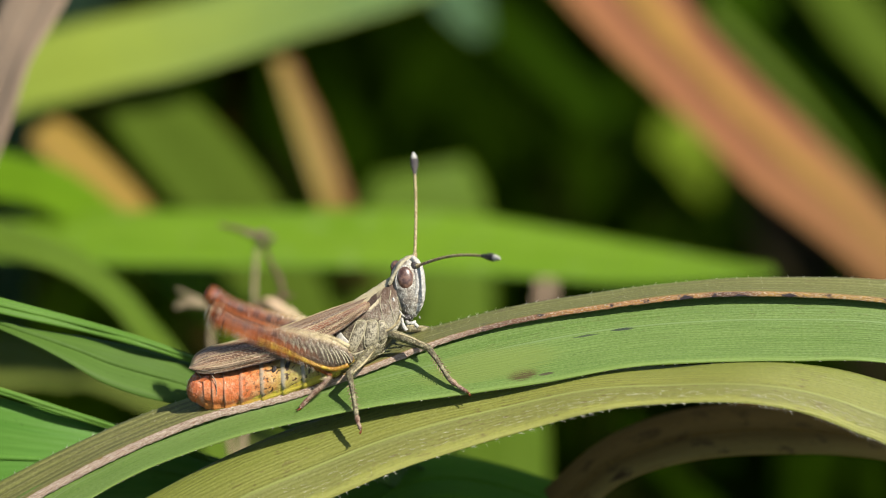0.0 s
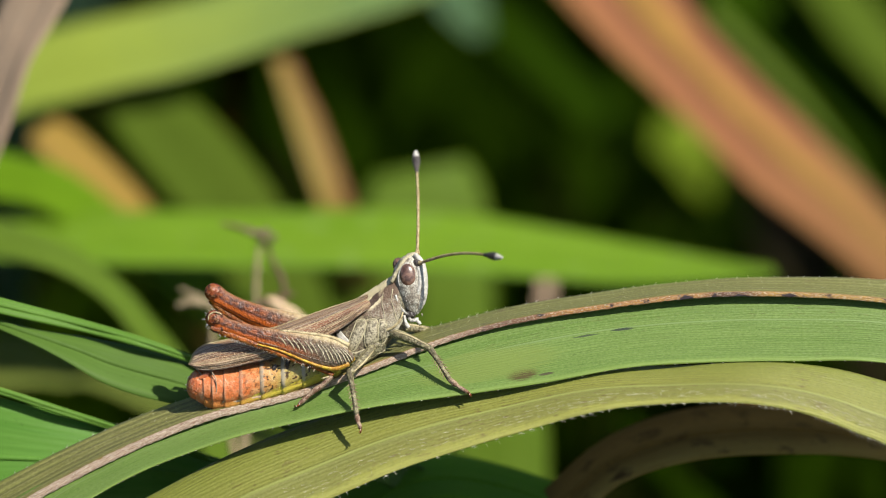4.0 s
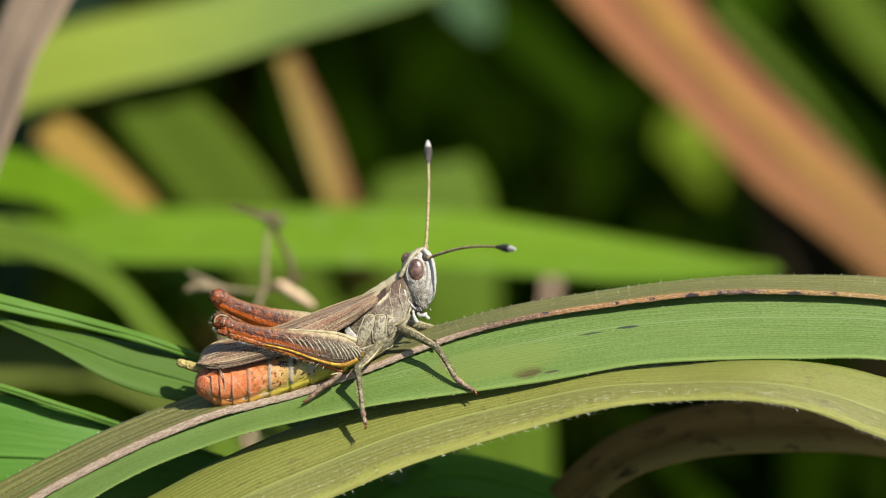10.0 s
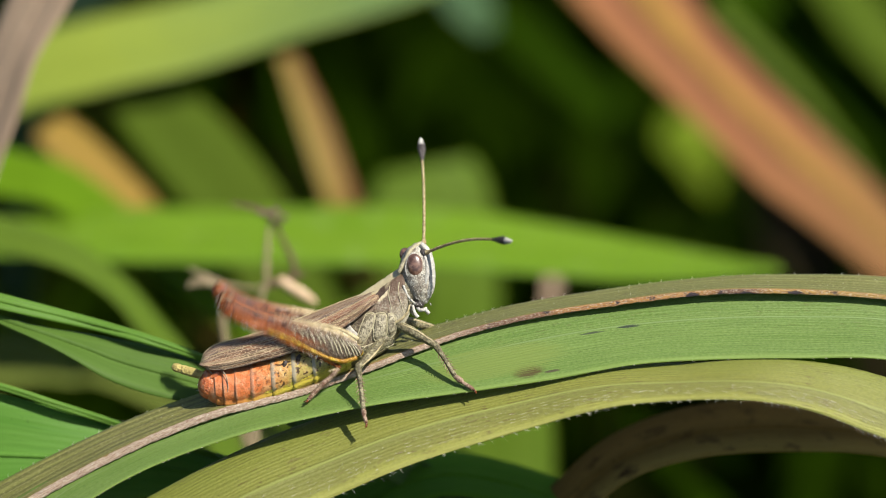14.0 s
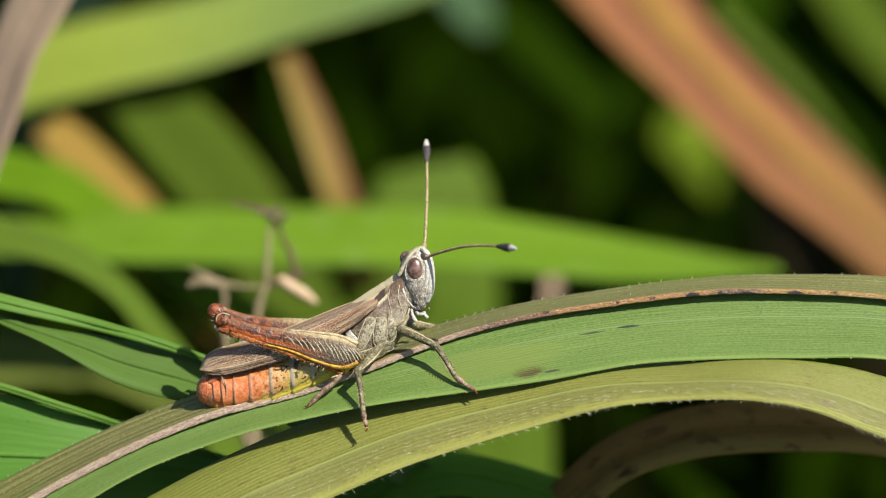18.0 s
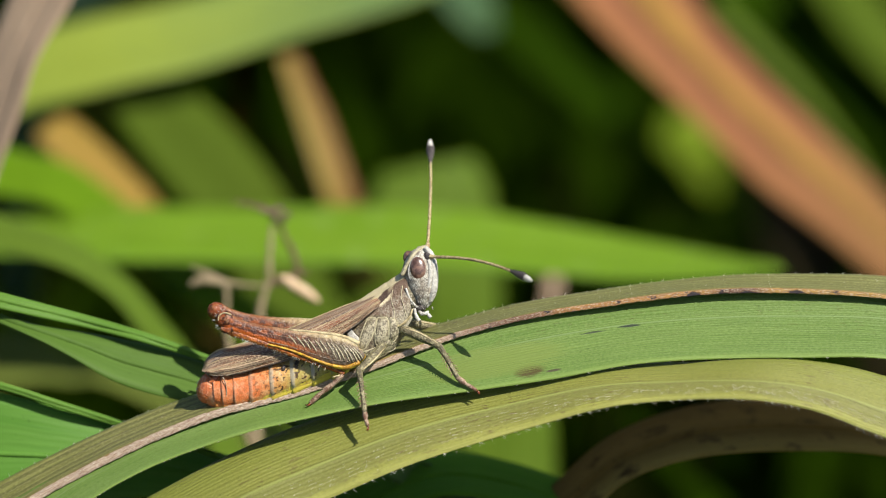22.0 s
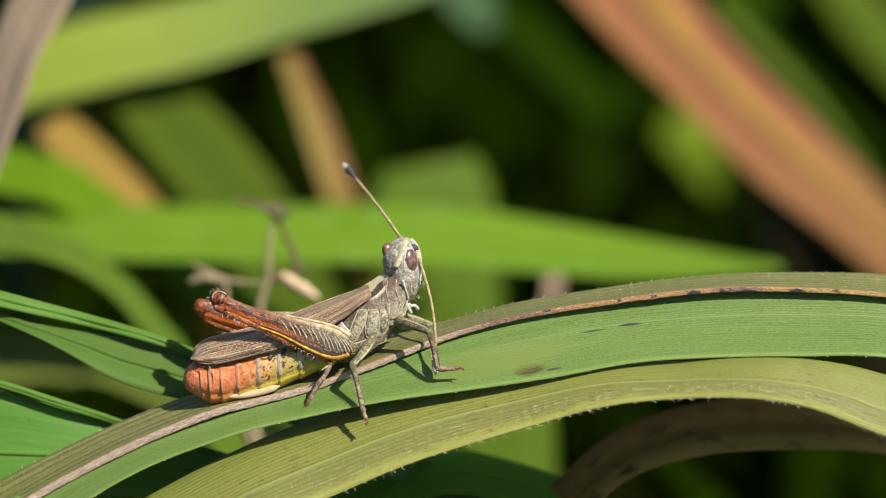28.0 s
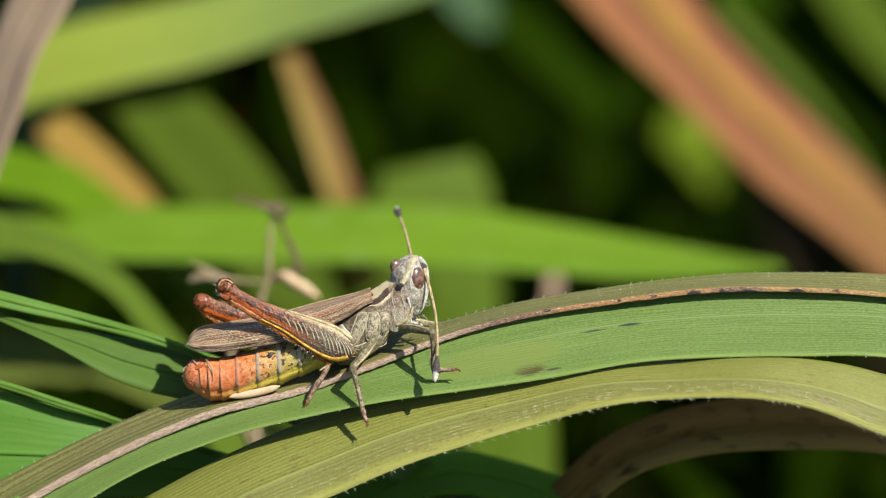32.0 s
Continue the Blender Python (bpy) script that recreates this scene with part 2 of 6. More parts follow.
def rib_material():
    """The dry tan rib along the fold: tan at its foot, rust and orange further out, with black scorched marks."""
    m, t, p = nodes_of("dry_rib", 0.62, 0.3)
    uv = coords(t, "UV")
    x, y, _ = split(t, uv)
    along = calc(t, "DIVIDE", y, 155.0)
    n = grain(t, uv, 1.0, 4.0, (34.0, 0.8, 1))
    f = grain(t, uv, 1.0, 3.0, (14.0, 3.0, 1))
    col = ramp(t, along, ((0.0, (0.42, 0.33, 0.24)), (0.615, (0.43, 0.32, 0.23)), (0.640, (0.33, 0.21, 0.14)), (0.662, (0.15, 0.08, 0.05)), (0.70, (0.18, 0.085, 0.042)), (0.722, (0.40, 0.19, 0.05)), (0.835, (0.44, 0.22, 0.05)), (0.852, (0.10, 0.05, 0.03)), (0.875, (0.12, 0.06, 0.035)), (0.89, (0.42, 0.24, 0.05)), (1.0, (0.48, 0.31, 0.07))))
    col = mix(t, calc(t, "MULTIPLY", ramp(t, n, ((0.44, (0, 0, 0)), (0.58, (1, 1, 1)))), 0.7), col, (0.17, 0.085, 0.05))
    col = mix(t, calc(t, "MULTIPLY", ramp(t, f, ((0.5, (0, 0, 0)), (0.62, (1, 1, 1)))), 0.5), col, (0.58, 0.50, 0.40))
    burn = grain(t, uv, 1.0, 3.0, (1.2, 0.34, 1))
    far = ramp(t, along, ((0.63, (0, 0, 0)), (0.67, (1, 1, 1))))
    col = mix(t, calc(t, "MULTIPLY", far, ramp(t, burn, ((0.56, (0, 0, 0)), (0.61, (1, 1, 1))))), col, (0.035, 0.025, 0.03))
    t.links.new(col, p.inputs["Base Color"])
    bump(t, p, calc(t, "ADD", n, f), 0.7, 0.0001)
    return m


mat_rib = rib_material()

# ---- helpers for shapes ----
def mesh_of(name, verts, faces, material, uvs=None, smooth=True):
    me = bpy.data.meshes.new(name)
    me.from_pydata([tuple(v) for v in verts], [], faces)
    if uvs is not None:
        lay = me.uv_layers.new(name="UVMap")
        idx = np.empty(len(me.loops), dtype=np.int32)
        me.loops.foreach_get("vertex_index", idx)
        lay.data.foreach_set("uv", np.asarray(uvs, dtype=np.float32)[idx].ravel())
    if smooth:
        me.polygons.foreach_set("use_smooth", [True] * len(me.polygons))
    me.materials.append(material)
    me.update()
    return me


def part(name, me, parent, label=""):
    ob = new(name, me)
    ob.parent = parent
    if label:
        ob["label"] = label
    return ob


def spline(knots, n):
    """Catmull-Rom through the rows of knots, n samples."""
    k = np.asarray(knots, dtype=float)
    k = np.vstack([2 * k[0] - k[1], k, 2 * k[-1] - k[-2]])
    s = np.linspace(0, len(k) - 3 - 1e-9, n)
    i = s.astype(int)
    f = (s - i)[:, None]
    a, b, c, d = k[i], k[i + 1], k[i + 2], k[i + 3]
    return 0.5 * (2 * b + (c - a) * f + (2 * a - 5 * b + 4 * c - d) * f ** 2 + (3 * b - a - 3 * c + d) * f ** 3)


def tube_data(knots, n=24, k=14, power=1.0, unit=1.0, rough=0.0, grainsize=9.0):
    """A closed tube along rows of (x, y, z, half height, half depth). UV x along, UV y around: 0 below or above, by the way it runs."""
    s = spline(knots, n)
    c = s[:, :3]
    rn, rb = np.maximum(s[:, 3], 0.02), np.maximum(s[:, 4], 0.02)
    t = np.gradient(c, axis=0)
    t /= np.linalg.norm(t, axis=1)[:, None]
    yy = np.array([0.0, 1.0, 0.0])
    b = yy - t * t[:, 1:2]
    b /= np.linalg.norm(b, axis=1)[:, None] + 1e-9
    nn = np.cross(t, b)
    ang = np.linspace(0, 2 * math.pi, k + 1)
    ca, sa = np.cos(ang), np.sin(ang)
    ca, sa = np.sign(ca) * np.abs(ca) ** power, np.sign(sa) * np.abs(sa) ** power
    ring = c[:, None] + rn[:, None, None] * ca[None, :, None] * nn[:, None] + rb[:, None, None] * sa[None, :, None] * b[:, None]
    if rough:
        for i in range(n):
            for j in range(k + 1):
                q = ring[i, j % k] / grainsize
                out = ring[i, j] - c[i]
                out = out / (np.linalg.norm(out) + 1e-9)
                ring[i, j] = ring[i, j] + out * rough * (noise.noise(q) + 0.6 * noise.noise(q * 2.3))
    verts = list(ring.reshape(-1, 3) * unit)
    uvs = [(i / (n - 1), j / k) for i in range(n) for j in range(k + 1)]
    faces = [(i * (k + 1) + j, i * (k + 1) + j + 1, (i + 1) * (k + 1) + j + 1, (i + 1) * (k + 1) + j) for i in range(n - 1) for j in range(k)]
    for i, flip in ((0, 1), (n - 1, 0)):
        verts.append(c[i] * unit)
        uvs.append((i / (n - 1), 0.5))
        for j in range(k):
            f = (i * (k + 1) + j, i * (k + 1) + j + 1, len(verts) - 1)
            faces.append(f[::-1] if flip else f)
    return verts, faces, uvs


def tube(name, knots, material, n=24, k=14, power=1.0, unit=1.0, rough=0.0, grainsize=9.0):
    v, f, u = tube_data(knots, n, k, power, unit, rough, grainsize)
    return mesh_of(name, v, f, material, u)


def joined(name, pieces, material):
    verts, faces, uvs = [], [], []
    for v, f, u in pieces:
        o = len(verts)
        verts += list(v)
        uvs += list(u)
        faces += [tuple(i + o for i in q) for q in f]
    return mesh_of(name, verts, faces, material, uvs)


GROUND = -0.085      # height of the soil below the blades
INV = TILT.inverted()


def to_soil(last, before, reach):
    """Three more stations that lead a blade's end down to the soil; stations are in the leaning space, in millimetres."""
    p, q = Vector(last[:3]), Vector(before[:3])
    way = (p - q).normalized()
    w = TILT @ (p * MM)
    way_w = TILT.to_3x3() @ way
    flat = Vector((way_w.x, way_w.y, 0)) * reach * MM
    foot = Vector((w.x, w.y, GROUND - 0.004)) + flat * 1.6
    mid = w + way_w * 0.007 + flat * 1.1 + Vector((0, 0, (GROUND - w.z) * 0.35))
    width, lean = last[3], last[4]
    near = p + way * 7.0
    return [(*near, width, lean), (*(INV @ mid / MM), width * 0.95, lean), (*(INV @ foot / MM), width * 0.6, lean)]


def blade_data(stations, thick=0.16, fold=0.0, rib=0.0, curl=0.0, n=90, m=17, wavy=0.0, seed=0, rib_at=0.5):
    """A grass blade along stations (x, y, z, width, lean) in millimetres; lean 0 faces the lens, 90 shows its edge."""
    s = spline(stations, n)
    c, w, lean = s[:, :3], s[:, 3], np.radians(s[:, 4])
    t = np.gradient(c, axis=0)
    t /= np.linalg.norm(t, axis=1)[:, None]
    yy = np.array([0.0, 1.0, 0.0])
    side = np.stack([t[:, 2], 0 * t[:, 0], -t[:, 0]], axis=1)      # right of travel, seen by the lens
    side /= np.linalg.norm(side, axis=1)[:, None] + 1e-9
    across = np.cos(lean)[:, None] * side + np.sin(lean)[:, None] * yy
    normal = np.cross(across, t)
    normal /= np.linalg.norm(normal, axis=1)[:, None] + 1e-9
    flip = np.sign(-(normal[:, 1]) + 1e-6)
    normal *= flip[:, None]                      # towards the lens
    u = np.linspace(0, 1, m)
    prof = fold * np.abs(u - rib_at) * 2 + curl * (u - 0.5) ** 2 * 4 + rib * np.exp(-((u - rib_at) / 0.035) ** 2)
    length = np.concatenate([[0], np.cumsum(np.linalg.norm(np.diff(c, axis=0), axis=1))])
    rnd = np.random.RandomState(seed + 5)
    ph = rnd.rand(6) * 6.28
    wav = wavy * (np.sin(length[:, None] * 0.35 + ph[0] + u[None] * 2.2) * 0.6 + np.sin(length[:, None] * 0.9 + ph[1] - u[None] * 3.1) * 0.25)
    lift = (prof[None] + wav) * w[:, None]
    rim = 1 - 0.75 * np.abs(2 * u - 1) ** 6
    top = c[:, None] + (u - 0.5)[None, :, None] * w[:, None, None] * across[:, None] + (lift + thick * rim[None])[..., None] * normal[:, None]
    bot = c[:, None] + (u - 0.5)[None, :, None] * w[:, None, None] * across[:, None] + (lift - thick * rim[None])[..., None] * normal[:, None]
    verts = np.vstack([top.reshape(-1, 3), bot.reshape(-1, 3)]) * MM
    uv = [(u[j], length[i]) for i in range(n) for j in range(m)]
    faces = []
    o = n * m
    for i in range(n - 1):
        for j in range(m - 1):
            a = i * m + j
            faces.append((a, a + 1, a + m + 1, a + m))
            faces.append((o + a, o + a + m, o + a + m + 1, o + a + 1))
        a, b = i * m, i * m + m - 1
        faces.append((a, a + m, o + a + m, o + a))
        faces.append((b, o + b, o + b + m, b + m))
    for i in (0, n - 1):
        for j in range(m - 1):
            a = i * m + j
            faces.append((a, o + a, o + a + 1, a + 1) if i == 0 else (a, a + 1, o + a + 1, o + a))
    if flip.mean() < 0:
        faces = [q[::-1] for q in faces]
    return verts, faces, uv + uv, dict(c=c, across=across, normal=normal, w=w, t=t, length=length, top=top, bot=bot, at=rib_at)


def blade(name, stations, material, label, root="", reach=30, category="grass blade", group="grass blades", kind="", midrib=0.0, rib_material=None, **kw):
    st = [tuple(s) for s in stations]
    if root == "start":
        st = to_soil(st[0], st[1], reach)[::-1] + st
    elif root == "end":
        st = st + to_soil(st[-1], st[-2], reach)
    v, f, u, info = blade_data(st, **kw)
    ob = new(name, mesh_of(name, v, f, material, u))
    ob.matrix_world = TILT
    tagged(ob, label, category, group, kind)
    if midrib:
        j = int(round(info["at"] * (info["top"].shape[1] - 1)))
        n = len(info["c"])
        rows = [(*info["top"][i, j], midrib * (1 - 0.5 * i / n), midrib * 0.6) for i in range(0, n, 5)]
        v, f, u = tube_data(rows, n, 8, unit=MM)
        part("midrib", mesh_of("midrib", v, f, rib_material or material, [(0.5, a * info["length"][-1]) for a, b in u]), ob, "paler raised midrib")
    return ob, info


def hairs(parent, info, at, count, long, seed, outward=1.0, toward=0.4, along=0.35, span=(0.0, 1.0), thick=0.012):
    """Short stiff hairs along a blade, at the place across it that is given (0 to 1, or a pair to scatter between)."""
    rnd = random.Random(seed)
    pieces = []
    n = len(info["c"])
    for _ in range(count):
        i = int((span[0] + (span[1] - span[0]) * rnd.random()) * (n - 1))
        a = at if isinstance(at, float) else rnd.uniform(*at)
        j = int(round(a * (info["top"].shape[1] - 1)))
        p = 0.5 * (info["top"][i, j] + info["bot"][i, j]) if a in (0.0, 1.0) else info["top"][i, j]
        sgn = 1 if a > 0.5 else -1
        d = info["across"][i] * sgn * outward * rnd.uniform(0.6, 1.2) + info["normal"][i] * toward * rnd.uniform(0.2, 1.6) + info["t"][i] * along * rnd.uniform(-0.2, 1.6)
        d = d / np.linalg.norm(d) * long * rnd.uniform(0.4, 1.15)
        sx = np.cross(d, [0.3, 1, 0.2])
        sx = sx / np.linalg.norm(sx) * thick
        sy = np.cross(d, sx)
        sy = sy / np.linalg.norm(sy) * thick
        v = [(p + sx) * MM, (p - sx * 0.5 + sy * 0.87) * MM, (p - sx * 0.5 - sy * 0.87) * MM, (p + d) * MM]
        pieces.append((v, [(0, 1, 3), (1, 2, 3), (2, 0, 3)], [(0, 0)] * 4))
    return tagged(part("hairs", joined("hairs", pieces, mat_hair), parent, "short pale bristly hairs"), kind="stuff")

# ---- the ground and the grass ----
def ground_material():
    m, t, p = nodes_of("soil", 1.0, 0.0)
    ob = coords(t, "Object")
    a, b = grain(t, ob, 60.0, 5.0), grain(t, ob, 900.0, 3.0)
    # soil colours taken down to near black in place of the grass's shade
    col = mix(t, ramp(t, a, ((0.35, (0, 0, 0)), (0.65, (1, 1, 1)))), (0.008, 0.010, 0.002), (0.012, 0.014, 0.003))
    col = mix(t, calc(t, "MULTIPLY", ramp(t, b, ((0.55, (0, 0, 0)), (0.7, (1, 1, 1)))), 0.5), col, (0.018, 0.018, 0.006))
    t.links.new(col, p.inputs["Base Color"])
    bump(t, p, calc(t, "ADD", a, b), 0.8, 0.004)
    return m


def ground():
    n, half = 60, 300.0
    g = np.linspace(-1, 1, n)
    g = np.sign(g) * np.abs(g) ** 7 * half
    v = [(x, y, GROUND + 0.004 * noise.noise((x * 30, y * 30, 0))) for y in g for x in g]
    f = [(j * n + i, j * n + i + 1, (j + 1) * n + i + 1, (j + 1) * n + i) for j in range(n - 1) for i in range(n - 1)]
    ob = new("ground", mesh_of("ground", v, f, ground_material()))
    return tagged(ob, "soil and litter under the grass, shade painted in as near-black", "ground", kind="structure")


ground()

# the stem on which the insect sits: an olive strip of leaf along a dry tan rib
STEM = ((-29.9, 0.5, -17.29, 3.71, -54), (-24.94, 0.5, -14.19, 3.43, -61), (-19.07, 0.5, -11.24, 3.31, -65), (-13.86, 0.5, -9.22, 3.23, -68), (-9.25, 0.95, -7.88, 3.47, -63), (-4.65, 1.05, -6.4, 3.18, -65), (-0.33, 1.08, -5.06, 2.3, -70), (3.94, 1.08, -3.92, 2.27, -72), (8.92, 1.08, -3.08, 2.29, -71), (13.87, 1.08, -2.45, 2.29, -71), (18.8, 1.08, -2.22, 2.32, -69), (26.01, 1.08, -2.5, 2.43, -63), (33.58, 1.08, -3.79, 2.55, -58))
stem, stem_info = blade("folded_grass_blade", STEM, mat_strip, "olive folded grass blade with a dry tan rib, arching", root="start", thick=0.12, n=120, m=13, curl=0.05, wavy=0.01)
rib_line = [(*(stem_info["c"][i] + 0.5 * stem_info["w"][i] * stem_info["across"][i] - np.array([0, 0.05, 0])), r, r * 0.35)
            for i, r in ((i, float(np.interp(i, [0, 45, 62, 75, 119], [0.23, 0.23, 0.19, 0.15, 0.13]))) for i in range(0, 120, 4))]
v, f, u = tube_data(rib_line, 420, 16, power=0.8, unit=MM, rough=0.05, grainsize=0.16)
u = [(b, a * 155.0) for a, b in u]
part("rib", mesh_of("rib", v, f, mat_rib, u), stem, "dry tan to rust rib with black scorch marks")
hairs(stem, stem_info, 1.0, 420, 0.36, 1, toward=0.2, along=0.5, thick=0.010)
hairs(stem, stem_info, 0.0, 420, 0.36, 2, toward=0.2, along=0.5, thick=0.010)
hairs(stem, stem_info, (0.1, 0.9), 130, 0.16, 6, outward=0.3, toward=0.8, along=0.6, span=(0.35, 1.0), thick=0.009)

green, green_info = blade("green_grass_blade", ((-23.93, -1.25, -15.91, 3.71, -31), (-21.77, -1.25, -14.27, 2.91, -41), (-19.8, -1.25, -13.21, 2.59, -47), (-17.53, -1.25, -12.09, 2.56, -48), (-14.99, -1.2, -11.08, 2.65, -49), (-11.93, -1, -9.98, 3.1, -51), (-9.17, -0.85, -9.3, 3.38, -53), (-4.57, -0.8, -8.1, 3.77, -48), (0.66, -0.7, -6.9, 4.61, -41), (5.55, -0.6, -5.88, 5.18, -38), (10.45, -0.5, -5.09, 5.18, -41), (15.38, -0.5, -4.71, 5.27, -40), (20.28, -0.5, -4.61, 5.34, -40), (25.78, -0.5, -4.81, 5.2, -41), (33.13, -0.5, -6.13, 5.38, -39)), mat_green, "broad fresh green grass blade with fine parallel veins, in sun", root="start", thick=0.12, n=120, m=25, fold=0.02, curl=0.03, rib=0.006, rib_at=0.42)
hairs(green, green_info, 1.0, 320, 0.20, 3, toward=0.3, along=0.7, thick=0.008)
olive, olive_info = blade("olive_grass_blade", ((-16.98, -2.4, -16.77, 5.95, -40), (-11.91, -2.4, -14.03, 5.83, -41), (-7.51, -2.1, -12.21, 5.68, -39), (-2.6, -1.95, -10.4, 5.47, -43), (3.29, -2.05, -8.92, 4.85, -46), (8.51, -2.55, -7.92, 4.13, -51), (13.05, -3.1, -7.71, 3.38, -53), (17.39, -3.85, -7.6, 3.2, -46), (20.79, -3.9, -7.94, 3.47, -39), (23.96, -3.9, -8.8, 3.89, -34), (27.12, -3.9, -10.26, 4.1, -32), (31.34, -3.9, -14.72, 4.6, -29)), mat_olive, "yellowing olive grass blade with hairy edge, arching over", root="end", thick=0.13, n=120, m=25, fold=0.02, curl=-0.06, rib=0.018, rib_at=0.62, wavy=0.006)
hairs(olive, olive_info, 1.0, 300, 0.55, 4, toward=0.2, along=1.0, thick=0.009)
hairs(olive, olive_info, (0.72, 0.9), 260, 0.7, 5, outward=0.25, toward=0.25, along=1.4, span=(0.08, 0.66), thick=0.0085)

